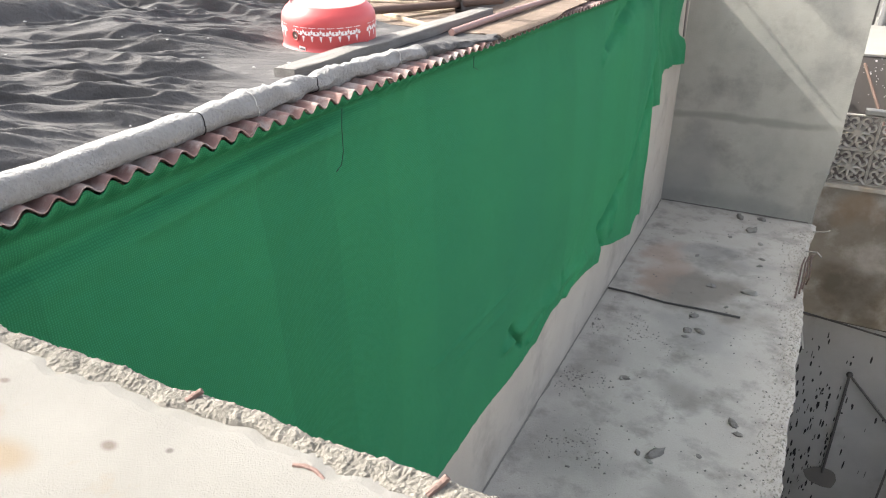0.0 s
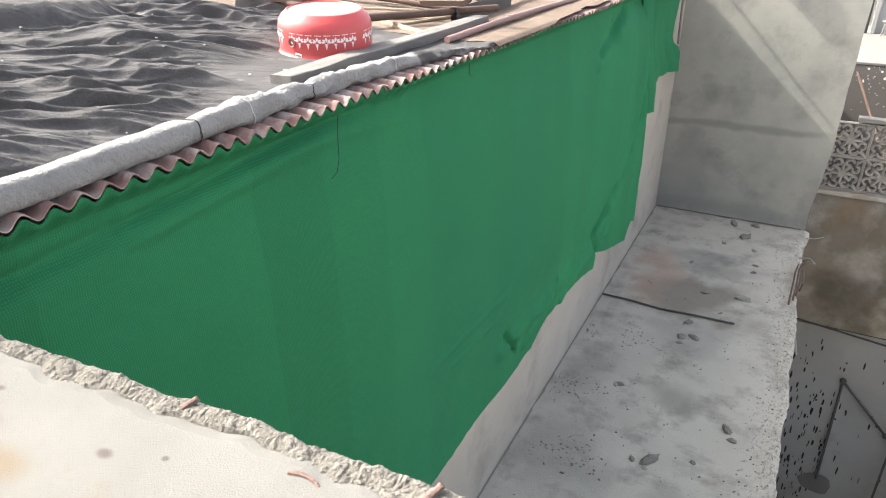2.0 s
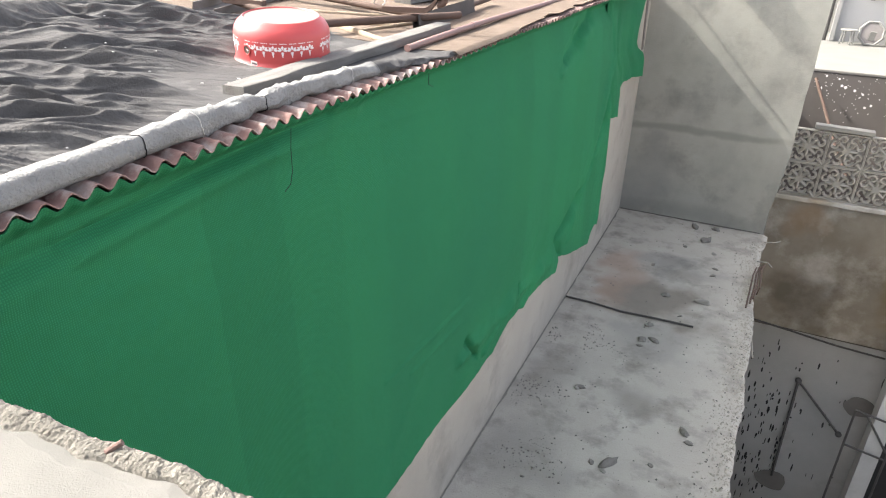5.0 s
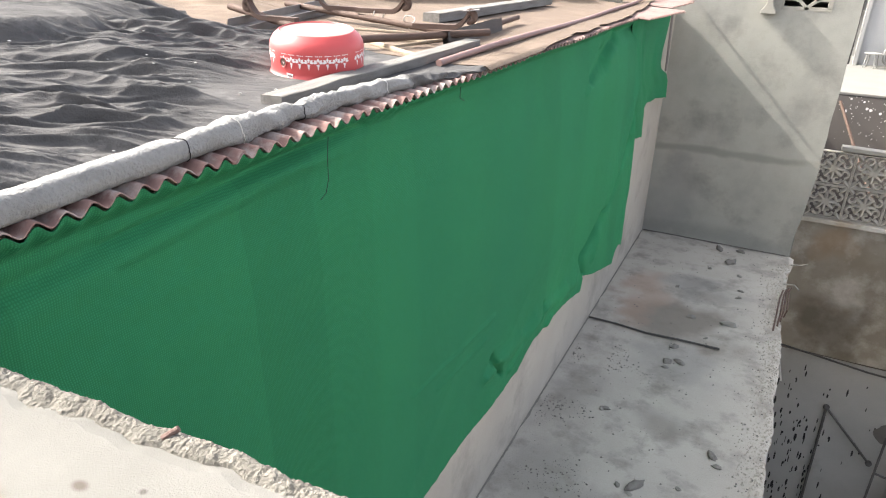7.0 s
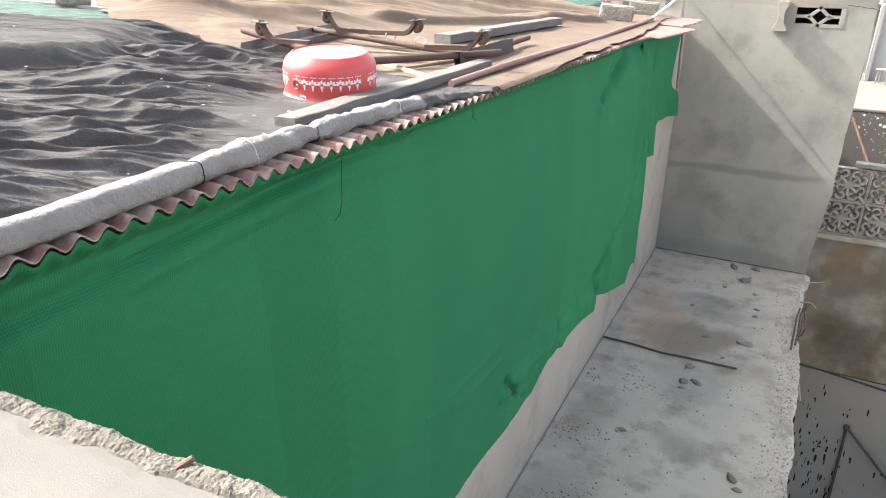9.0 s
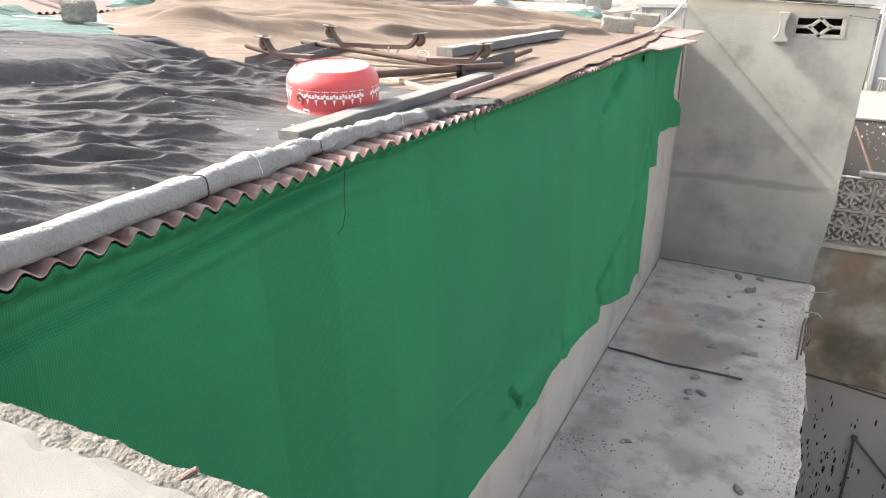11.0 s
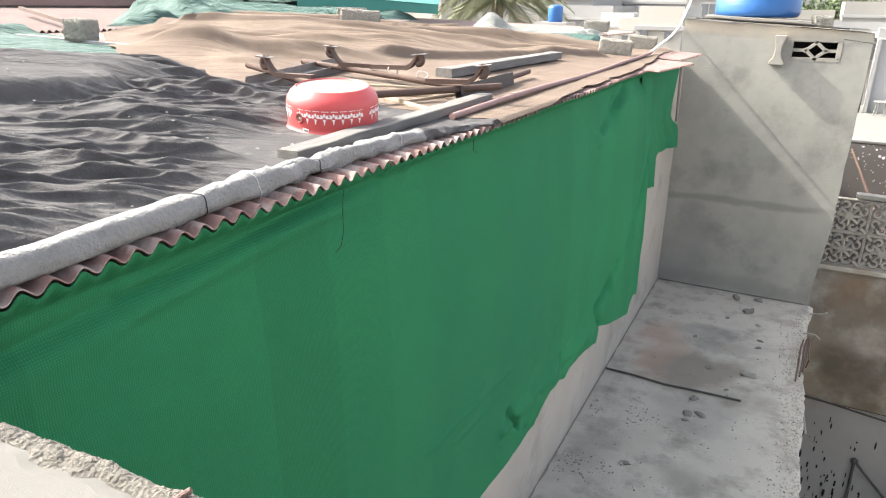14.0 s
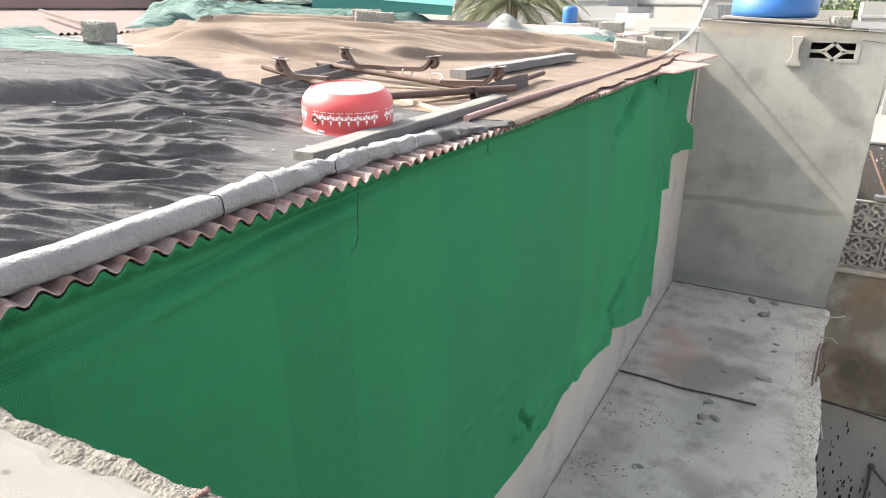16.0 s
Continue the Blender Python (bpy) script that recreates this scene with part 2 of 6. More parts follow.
M_RED = material("red_plastic", (0.484, 0.068, 0.068), (0.435, 0.053, 0.054), 0.42, 4.0, 60, 0.05, 0.5, detail_mix=0.15)
M_PALE = material("dusty_base", (0.192, 0.160, 0.149), (0.157, 0.127, 0.117), 0.7, 8.0, 60, 0.05, 0.5)
M_WHITE = material("white_print", (0.75, 0.70, 0.70), (0.68, 0.62, 0.62), 0.6, 20, 80, 0.0, 0.5)
M_WOOD = material("weathered_wood", (0.222, 0.213, 0.199), (0.106, 0.097, 0.089), 0.9, 7.0, 60, 0.7, 0.35, stretch=(6, 0.7, 6), detail_mix=0.5)
M_STICK = material("split_stick", (0.36, 0.29, 0.21), (0.22, 0.165, 0.115), 0.9, 9.0, 60, 0.6, 0.4, stretch=(3, 3, 3), detail_mix=0.5)
M_STUB = material("crusted_rebar", (0.20, 0.125, 0.105), (0.11, 0.075, 0.065), 0.9, 60, 200, 0.6, 0.5)
M_RUST = material("rusted_steel", (0.126, 0.079, 0.061), (0.077, 0.051, 0.041), 0.8, 12, 90, 0.4, 0.6, metal=0.2)
M_SCRAP = material("dark_scrap_steel", (0.085, 0.074, 0.068), (0.055, 0.047, 0.043), 0.75, 8, 60, 0.2, 0.5, metal=0.2)
M_GREY_STEEL = material("dull_steel", (0.24, 0.22, 0.21), (0.16, 0.145, 0.14), 0.65, 8, 60, 0.2, 0.5, metal=0.3)
M_BLOCK = material("concrete_block", (0.428, 0.409, 0.358), (0.233, 0.219, 0.186), 0.95, 34, 90, 1.0, 0.3, bump_distance=0.012, each=0.1, detail_mix=0.6, gloss=0.2)
M_CONDUIT = material("pink_conduit", (0.261, 0.160, 0.140), (0.204, 0.121, 0.107), 0.6, 6, 60, 0.1, 0.5)
M_WHITE_PIPE = material("white_pipe", (0.72, 0.70, 0.66), (0.62, 0.60, 0.56), 0.5, 6, 60, 0.05, 0.5)
M_STONE = material("cast_stone", (0.31, 0.295, 0.26), (0.20, 0.19, 0.168), 0.92, 6, 70, 0.4, 0.5, each=0.06)
M_JALI = material("pierced_stone", (0.425, 0.394, 0.339), (0.293, 0.273, 0.233), 0.92, 6, 70, 0.4, 0.5, each=0.06)
M_BLUE = material("blue_plastic", (0.013, 0.102, 0.310), (0.012, 0.087, 0.261), 0.4, 3, 30, 0.05, 0.5)
M_DAMP = material("damp_stain", (0.135, 0.125, 0.112), (0.09, 0.083, 0.074), 0.9, 5, 60, 0.1, 0.5)
# Near-black: tar and cracks, also painted darkness in the vent and doorway.
M_DARK = material("dark_mark_and_void", (0.03, 0.029, 0.028), (0.02, 0.02, 0.02), 0.9, 10, 60, 0.0, 0.5)
M_PIPE_DARK = material("dark_pipe", (0.07, 0.065, 0.06), (0.045, 0.042, 0.04), 0.8, 10, 60, 0.2, 0.5)
M_WHITEWASH = material("whitewash", (0.336, 0.332, 0.322), (0.273, 0.271, 0.261), 0.85, 1.5, 40, 0.1, 0.5, gloss=0.2)
M_HOUSE_GREY = material("pale_grey_paint", (0.426, 0.420, 0.411), (0.387, 0.382, 0.374), 0.8, 0.8, 40, 0.05, 0.5, gloss=0.2)
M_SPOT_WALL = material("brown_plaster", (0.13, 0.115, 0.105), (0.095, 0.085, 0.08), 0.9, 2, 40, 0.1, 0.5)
# Shaft brown made very dark: the shade down there is in the colour.
M_SHAFT = material("shade_brown_plaster", (0.13, 0.11, 0.088), (0.09, 0.077, 0.062), 0.9, 1.5, 40, 0.2, 0.4, stain=(0.17, 0.15, 0.12), stain_scale=1.5, stain_low=0.5, stain_high=0.7)
M_CREAM = material("cream_paint", (0.42, 0.405, 0.365), (0.37, 0.355, 0.315), 0.85, 1.2, 30, 0.05, 0.5, gloss=0.2)
M_GREY_HOUSE = material("unpainted_house", (0.310, 0.296, 0.271), (0.242, 0.233, 0.213), 0.9, 1.0, 30, 0.1, 0.5)
M_GROUND = material("dusty_ground", (0.36, 0.32, 0.27), (0.28, 0.25, 0.21), 0.95, 0.3, 8, 0.2, 0.5)
M_TEAL_SHEET = material("teal_canopy", (0.033, 0.184, 0.150), (0.029, 0.160, 0.130), 0.6, 2, 30, 0.05, 0.5)
M_LEAF = material("palm_leaf", (0.09, 0.11, 0.05), (0.13, 0.13, 0.07), 0.7, 3, 20, 0.1, 0.5)
M_TREE = material("tree_leaf", (0.06, 0.09, 0.03), (0.09, 0.12, 0.05), 0.8, 3, 20, 0.1, 0.5, each=0.2)
M_BARK = material("bark", (0.16, 0.12, 0.09), (0.10, 0.08, 0.06), 0.95, 8, 40, 0.6, 0.5)
M_FLAT_NET = material("far_green_net", (0.02, 0.20, 0.085), (0.015, 0.16, 0.07), 0.8, 3, 30, 0.1, 0.5)
M_GLASS = material("window_dark", (0.16, 0.165, 0.17), (0.11, 0.115, 0.12), 0.25, 3, 20, 0.0, 0.5)
M_THREAD = material("black_thread", (0.02, 0.02, 0.02), (0.015, 0.015, 0.015), 0.9, 30, 80, 0.0, 0.5)
M_STRING = material("white_string", (0.62, 0.60, 0.57), (0.5, 0.48, 0.45), 0.9, 30, 80, 0.0, 0.5)
M_PLASTIC = material("white_plastic", (0.261, 0.257, 0.242), (0.213, 0.208, 0.193), 0.5, 4, 30, 0.05, 0.5, gloss=0.2)
# Whitewash again, darkened so the sunlit terrace does not clip to white.
M_TERRACE = material("sunlit_whitewash_tone", (0.196, 0.192, 0.178), (0.155, 0.152, 0.139), 0.85, 1.5, 40, 0.1, 0.5, gloss=0.2)
M_PRINT_CLOTH = material("printed_cloth", (0.30, 0.29, 0.29), (0.07, 0.068, 0.07), 0.9, 16, 60, 0.2, 0.12)
M_STEEL = material("polished_steel", (0.55, 0.54, 0.53), (0.45, 0.44, 0.43), 0.25, 10, 40, 0.0, 0.5, metal=0.9)
woven(M_NET, 0.0062, 0.45, (1, 2), 0.38)
panelled(M_NET, 0.34, 0.05)
creased(M_FELT, 34, 3.2, 14.0, 0.7, 0.012)
creased(M_BURLAP, 26, 0.9, 6.0, 0.5, 0.02)
creased(M_WHITE_NET, 20, 4.0, 12.0, 1.0, 0.03)
creased(M_CYAN, 40, 4.0, 12.0, 1.0, 0.03)
creased(M_ROLL, 62, 5.0, 30.0, 0.4, 0.006)


# ---------------------------------------------------------------- building helpers
def link(name, bm, mat, parent=None, label="", smooth=False):
    me = bpy.data.meshes.new(name)
    bm.normal_update()
    bm.to_mesh(me)
    bm.free()
    me.materials.append(mat)
    if smooth:
        for p in me.polygons:
            p.use_smooth = True
        me.set_sharp_from_angle(angle=radians(55))
    ob = new(name, me)
    if parent is not None:
        ob.parent = parent
    if label:
        ob["label"] = label
    return ob


def part(name, bm, mat, parent, label="", smooth=False):
    return link(name, bm, mat, parent, label, smooth)


def thing(name, place=(0, 0, 0), turn=0.0):
    ob = new(name)
    ob.empty_display_size = 0.1
    ob.matrix_world = pose(*place, 0, 0, turn)
    return ob


def box(bm, centre, size, turn=(0, 0, 0), bevel=0.0, jitter=0.0):
    m = pose(*centre, *turn) @ Matrix.Diagonal((*size, 1))
    made = bmesh.ops.create_cube(bm, size=1.0, matrix=m)["verts"]
    if bevel:
        edges = list({e for v in made for e in v.link_edges})
        bmesh.ops.bevel(bm, geom=edges, offset=bevel, segments=2, affect="EDGES", profile=0.6)
    return made


def boxed(centre, size, turn=(0, 0, 0), bevel=0.0):
    bm = bmesh.new()
    box(bm, centre, size, turn, bevel)
    return bm


def tube(bm, points, radius, sides=10, closed_ends=True, radii=None):
    """A round bar along a line of points."""
    pts = [Vector(p) for p in points]
    rings = []
    side = None
    for i, p in enumerate(pts):
        a = pts[max(i - 1, 0)]
        b = pts[min(i + 1, len(pts) - 1)]
        way = (b - a).normalized()
        if side is None:
            side = way.orthogonal().normalized()
        side = (side - way * side.dot(way)).normalized()
        other = way.cross(side)
        r = radii[i] if radii else radius
        rings.append([bm.verts.new(p + (side * math.cos(k * math.tau / sides) + other * math.sin(k * math.tau / sides)) * r) for k in range(sides)])
    for r1, r2 in zip(rings, rings[1:]):
        for k in range(sides):
            bm.faces.new((r1[k], r1[(k + 1) % sides], r2[(k + 1) % sides], r2[k]))
    if closed_ends:
        bm.faces.new(rings[0][::-1])
        bm.faces.new(rings[-1])
    return rings


def tubed(points, radius, sides=10, radii=None):
    bm = bmesh.new()
    tube(bm, points, radius, sides, True, radii)
    return bm


def lathe(bm, profile, sides=48, centre=(0, 0, 0)):
    c = Vector(centre)
    rings = [[bm.verts.new(c + Vector((r * math.cos(k * math.tau / sides), r * math.sin(k * math.tau / sides), z))) for k in range(sides)] for r, z in profile]
    for r1, r2 in zip(rings, rings[1:]):
        for k in range(sides):
            bm.faces.new((r1[k], r1[(k + 1) % sides], r2[(k + 1) % sides], r2[k]))
    return rings


def sheet(us, vs, place, thickness=0.0):
    """A grid of points place(u, v), closed into a skin of the given thickness."""
    bm = bmesh.new()
    rows = [[bm.verts.new(place(u, v)) for v in vs] for u in us]
    for r1, r2 in zip(rows, rows[1:]):
        for k in range(len(vs) - 1):
            bm.faces.new((r1[k], r2[k], r2[k + 1], r1[k + 1]))
    if thickness:
        bm.normal_update()
        bmesh.ops.solidify(bm, geom=bm.faces[:], thickness=thickness)
    return bm


def span(a, b, n):
    return [a + (b - a) * i / n for i in range(n + 1)]


def through_points(table, x):
    """Linear steps through a short table of pairs."""
    if x <= table[0][0]:
        return table[0][1]
    for (a, p), (b, q) in zip(table, table[1:]):
        if x <= b:
            s = (x - a) / (b - a)
            return p + (q - p) * s
    return table[-1][1]


def smooth(a, b, x):
    s = min(1.0, max(0.0, (x - a) / (b - a)))
    return s * s * (3 - 2 * s)


def structure(ob, label, category):
    return tagged(ob, label, category, kind="structure")


EAVE_X, EAVE_Z, SLOPE = 0.12, 3.07, 0.055


def roof_z(x):
    return EAVE_Z + SLOPE * (EAVE_X - x)


# ---------------------------------------------------------------- setting
ground = structure(link("ground", sheet([-900, 900], [-900, 900], lambda u, v: (u, v, -6.6)), M_GROUND), "dusty ground far below the roofs", "ground")

# the roofed house: plastered wall that carries the green cloth
bm = boxed((-0.11, 3.1, 1.40), (0.22, 12.3, 3.12))
wall_west = structure(link("wall_west", bm, M_PLASTER), "plain grey cement-plastered house wall behind the green net", "wall")
bm = boxed((-0.16, 3.1, -3.4), (0.12, 12.3, 6.4))
structure(link("wall_west_lower", bm, M_PLASTER), "plain grey wall below the concrete ledge", "wall")


def ledge_edge(y):
    """The broken outer rim of the ledge."""
    n = noise.noise(Vector((y * 2.1, 0.3, 0))) * 0.035 + noise.noise(Vector((y * 9, 4.3, 0))) * 0.018 + noise.noise(Vector((y * 31, 1.3, 0))) * 0.008
    return 1.80 + 0.012 * y + n + 0.05 * smooth(8.6, 9.0, y)


def ledge_top(u, v):
    y = v
    x = 0.0 + ledge_edge(y) * u
    z = noise.noise(Vector((x * 1.1, y * 1.1, 3))) * 0.008 + noise.noise(Vector((x * 7, y * 7, 5))) * 0.002
    z -= 0.03 * smooth(0.97, 1.0, u) * (0.5 + 0.8 * noise.noise(Vector((y * 14, 2, 2))))
    return (x, y, z)


us = [0, 0.012, 0.025, 0.045] + span(0.1, 0.9, 16) + span(0.92, 1.0, 6)
bm = sheet(us, span(-2.9, 9.25, 420), ledge_top)
rim = [v for v in bm.verts if abs(v.co.x - ledge_edge(v.co.y)) < 1e-4]
rim.sort(key=lambda v: v.co.y)
low = [bm.verts.new((v.co.x - 0.03 + 0.02 * noise.noise(Vector((v.co.y * 12, 8, 8))), v.co.y, -0.14)) for v in rim]
back = [bm.verts.new((0.0, v.co.y, -0.14)) for v in rim]
for i in range(len(rim) - 1):
    bm.faces.new((rim[i], low[i], low[i + 1], rim[i + 1]))
    bm.faces.new((low[i], back[i], back[i + 1], low[i + 1]))
structure(link("ledge", bm, M_SCREED, smooth=False), "shaded grey concrete ledge slab with a broken outer rim", "ledge")

# stair tower at the far end of the ledge
TW = (-0.06, 1.90, 9.25, 10.55)


def tower_top(x):
    return 3.47 - 0.055 * (x + 0.06) / 1.0


bm = bmesh.new()
vent = (1.17, 1.70, 3.03, 3.27)
x0, x1, y0, y1 = TW
xs = [x0, vent[0], vent[1], 1.95]
zs = [-6.5, 0.0, vent[2], vent[3], 3.36]
# front wall with a real opening, slightly wider at the top
def front(x, z, y):
    if x > 1.9:
        x = 1.885 + 0.09 * smooth(0, 1.1, z) + 0.02 * smooth(1.0, 3.3, z) + 0.018 * noise.noise(Vector((z * 3, 1, 1)))
    if z > 3.3:
        z = tower_top(x)
    return (x, y, z)


fine_z = sorted(set(span(-0.2, 3.0, 40) + zs))
grid_f = {}
for depth in (y0, y0 + 0.15):
    for x in xs:
        for z in fine_z:
            grid_f[x, z, depth] = bm.verts.new(front(x, z, depth))
for depth in (y0, y0 + 0.15):
    for xa, xb in zip(xs, xs[1:]):
        for za, zb in zip(fine_z, fine_z[1:]):
            if xa == vent[0] and za >= vent[2] and zb <= vent[3]:
                continue
            q = (grid_f[xa, za, depth], grid_f[xb, za, depth], grid_f[xb, zb, depth], grid_f[xa, zb, depth])
            bm.faces.new(q if depth == y0 else q[::-1])
ring = [(vent[0], vent[2]), (vent[1], vent[2]), (vent[1], vent[3]), (vent[0], vent[3])]
for (xa, za), (xb, zb) in zip(ring, ring[1:] + ring[:1]):
    bm.faces.new((grid_f[xa, za, y0], grid_f[xa, za, y0 + 0.15], grid_f[xb, zb, y0 + 0.15], grid_f[xb, zb, y0]))
for za, zb in zip(fine_z, fine_z[1:]):
    for x, flip in ((x0, 1), (1.95, 0)):
        q = (grid_f[x, za, y0], grid_f[x, za, y0 + 0.15], grid_f[x, zb, y0 + 0.15], grid_f[x, zb, y0])
        bm.faces.new(q[::-1] if flip else q)
for xa, xb in zip(xs, xs[1:]):
    z = fine_z[-1]
    bm.faces.new((grid_f[xa, z, y0], grid_f[xb, z, y0], grid_f[xb, z, y0 + 0.15], grid_f[xa, z, y0 + 0.15]))
wall_tower = structure(link("wall_tower", bm, M_TOWER), "grey-buff cement-plastered stair tower wall, patchy, shade painted at corner and foot", "wall")
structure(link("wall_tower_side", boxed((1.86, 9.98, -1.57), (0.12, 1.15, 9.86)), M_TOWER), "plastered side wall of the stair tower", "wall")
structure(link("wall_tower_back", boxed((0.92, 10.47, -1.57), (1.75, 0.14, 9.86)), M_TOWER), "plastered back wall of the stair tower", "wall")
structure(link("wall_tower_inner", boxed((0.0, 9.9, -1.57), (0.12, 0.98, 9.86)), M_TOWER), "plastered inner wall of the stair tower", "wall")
bm = sheet([-0.1, 0.5, 1.0, 1.5, 2.0], [9.22, 9.6, 10.1, 10.6], lambda u, v: (u, v, tower_top(u) + 0.012 + 0.01 * noise.noise(Vector((u * 4, v * 4, 0)))))
bmesh.ops.solidify(bm, geom=bm.faces[:], thickness=0.05)
structure(link("tower_roof_slab", bm, M_TOWER), "thin cracked cement slab on top of the stair tower", "roof slab")

# wall under the pierced parapet, and the court wall below it
bm = sheet(span(-0.2, 4.14, 36), span(-2.06, 0.14, 16), lambda u, v: (u, 10.7 + 0.012 * noise.noise(Vector((u * 2, v * 2, 0))), v))
bmesh.ops.solidify(bm, geom=bm.faces[:], thickness=-0.18)
structure(link("wall_north", bm, M_BROWN_WALL), "damp-stained brown cement wall under a pierced parapet", "wall")
bm = sheet(span(-0.2, 6.5, 20), span(-6.6, -2.06, 16), lambda u, v: (u, 10.66 + 0.01 * noise.noise(Vector((u * 2, v * 2, 7))), v))
bmesh.ops.solidify(bm, geom=bm.faces[:], thickness=-0.22)
structure(link("wall_court", bm, M_COURT), "shaded grey courtyard wall spattered with dark drips", "wall")

# camera's own roof edge
def slab_edge(x):
    return 0.464 + 0.040 * x + noise.noise(Vector((x * 7, 0, 1))) * 0.006 + noise.noise(Vector((x * 28, 0, 2))) * 0.004


def screed_edge(x):
    return slab_edge(x) - 0.034 - 0.016 * noise.noise(Vector((x * 5, 3, 1))) - 0.012 * noise.noise(Vector((x * 21, 3, 1)))


bm = sheet(span(0.0, 3.2, 300), [0, 0.3, 0.6, 0.8, 0.9, 0.94, 0.965, 0.98, 0.99, 1.0],
           lambda u, v: (u, -1.6 + (screed_edge(u) + 1.6) * v, 3.0 + 0.003 * noise.noise(Vector((u * 6, v * 9, 0))) - (0.006 if v == 1.0 else 0)))
structure(link("roof_screed", bm, M_PARAPET), "sunlit cement roof screed, colour toned down, with painted pits and patches", "roof slab")


def broken(u, v):
    ya, yb = screed_edge(u) - 0.02, slab_edge(u)
    y = ya + (yb - ya) * min(v, 1.0)
    warp = Vector((0.010 * noise.noise(Vector((u * 70, y * 70, 3))), 0.010 * noise.noise(Vector((u * 70, y * 70, 8))), 0))
    near = noise.voronoi((Vector((u, y, 0)) + warp) * 105)[0][0]
    small = noise.voronoi(Vector((u * 190, y * 190, 5.0)))[0][0]
    lump = 0.0055 * max(0.0, 0.9 - near) + 0.003 * max(0.0, 0.8 - small) + 0.009 * noise.noise(Vector((u * 13, y * 13, 2))) + 0.004 * noise.noise(Vector((u * 48, y * 48, 2)))
    lump += 0.006 * smooth(0.3, 0.7, v)
    groove = 0.012 * smooth(0.42, 0.30, v) * smooth(0.16, 0.26, v) * smooth(-0.25, 0.2, noise.noise(Vector((u * 4.5, 7, 7))))
    z = 2.994 + lump - groove - 0.010 * smooth(0.80, 1.0, v) - 0.014 * smooth(0.26, 0.10, v)
    if v > 1.0:
        z -= (v - 1.0) * 0.16
        y += noise.noise(Vector((u * 30, v * 9, 4))) * 0.008 - 0.01 * (v - 1)
    return (u, y, z)


bm = sheet(span(0.0, 1.5, 760) + span(1.5, 3.2, 120)[1:], span(0, 1, 22) + [1.2, 1.5, 1.9], broken)
structure(link("broken_slab_edge", bm, M_BROKEN), "crumbling exposed aggregate along the broken slab edge", "slab edge")
bm = boxed((1.6, -0.62, 2.83), (3.2, 1.98, 0.30))
structure(link("roof_slab_body", bm, M_PLASTER), "thick concrete body of the near roof slab", "roof slab")
structure(link("wall_south", boxed((1.6, -0.1, -1.9), (3.2, 0.2, 9.1)), M_PLASTER), "plain plastered wall below the near roof", "wall")

for i, (pts, r) in enumerate(((((0.726, 0.470, 3.000), (0.735, 0.480, 3.007), (0.741, 0.486, 3.011)), 0.0044),
                              (((1.092, 0.475, 2.998), (1.104, 0.490, 3.010), (1.108, 0.495, 3.015)), 0.0048),
                              (((0.930, 0.440, 3.001), (0.945, 0.445, 3.002), (0.960, 0.445, 3.001), (0.975, 0.440, 2.998)), 0.003))):
    tagged(link("rebar_stub", tubed(pts, r, 8), M_STUB), "short rusty reinforcing bar stub poking out of the broken slab", "rebar", group="slab stubs")

# Added out of view: blocks sky light so the net's left end darkens.
structure(link("unseen_shade_wall", boxed((1.6, -1.83, 4.2), (3.2, 0.2, 2.5)), M_PLASTER), "added unseen wall behind the near roof, to shade the left of the net", "wall")

# roof deck below the sheets
bm = sheet([-9.0, -0.02], [-3.0, 9.2], lambda u, v: (u, v, roof_z(u) - 0.05))
bmesh.ops.solidify(bm, geom=bm.faces[:], thickness=0.06)
structure(link("roof_deck", bm, M_WOOD), "plain deck that carries the roof sheets", "roof")

# ---------------------------------------------------------------- corrugated roof
corrugated_roof = structure(thing("corrugated_roof"), "faded red corrugated metal roof sheets along the eave", "roof")
PITCH, WAVE = 0.0655, 0.0110
random.seed(4)
y_from = -1.62
EAVE_SHEETS = []
for i in range(15):
    out = random.uniform(-0.010, 0.010)
    lift = 0.004 * (i % 2) + random.uniform(0, 0.002)
    skew = random.uniform(-0.012, 0.012)
    wide = 0.79
    if i >= 11:
        out, skew, wide = ((0.135, 0.10, 0.79), (0.20, 0.13, 0.55), (0.075, 0.07, 0.79), (0.125, 0.08, 0.38))[i - 11]
        lift = (0.002, 0.0, 0.010, 0.014)[i - 11]
    EAVE_SHEETS.append((y_from, out, lift, skew))
    n_y = 12 * 10

    def corrugation(u, v, y_from=y_from, out=out, lift=lift, skew=skew):
        y = y_from + v
        x = EAVE_X + out - u + skew * (v - 0.39)
        if u < 0.02:
            x += 0.004 * noise.noise(Vector((y * 17, i, 0)))
        z = roof_z(x) + lift + WAVE * math.sin(math.tau * y / PITCH)
        return (x, y, z)

    bm = sheet([0, 0.04, 0.3, 0.9, 2.6, 4.7], span(0, wide, n_y), corrugation, 0.003)
    part("roof_sheet", bm, M_PINK if y_from < 3.0 else M_PINK_PALE, corrugated_roof, smooth=True)
    y_from += 0.722



def eave_line(y):
    """Where the sheets' lower edge runs: x and z without the corrugation."""
    start, out, lift, skew = [s for s in EAVE_SHEETS if s[0] <= y][-1]
    x = EAVE_X + out + skew * (y - start - 0.39)
    return x, roof_z(x) + lift


# ---------------------------------------------------------------- coverings on the roof
ROLL_PATH = ((-2.0, 0.075), (0.1, 0.07), (0.75, 0.064), (1.1, 0.044), (1.24, 0.034), (1.4, 0.028), (1.69, 0.008), (1.9, 0.014), (2.17, 0.031), (2.4, 0.046), (2.6, 0.056), (2.95, 0.092))
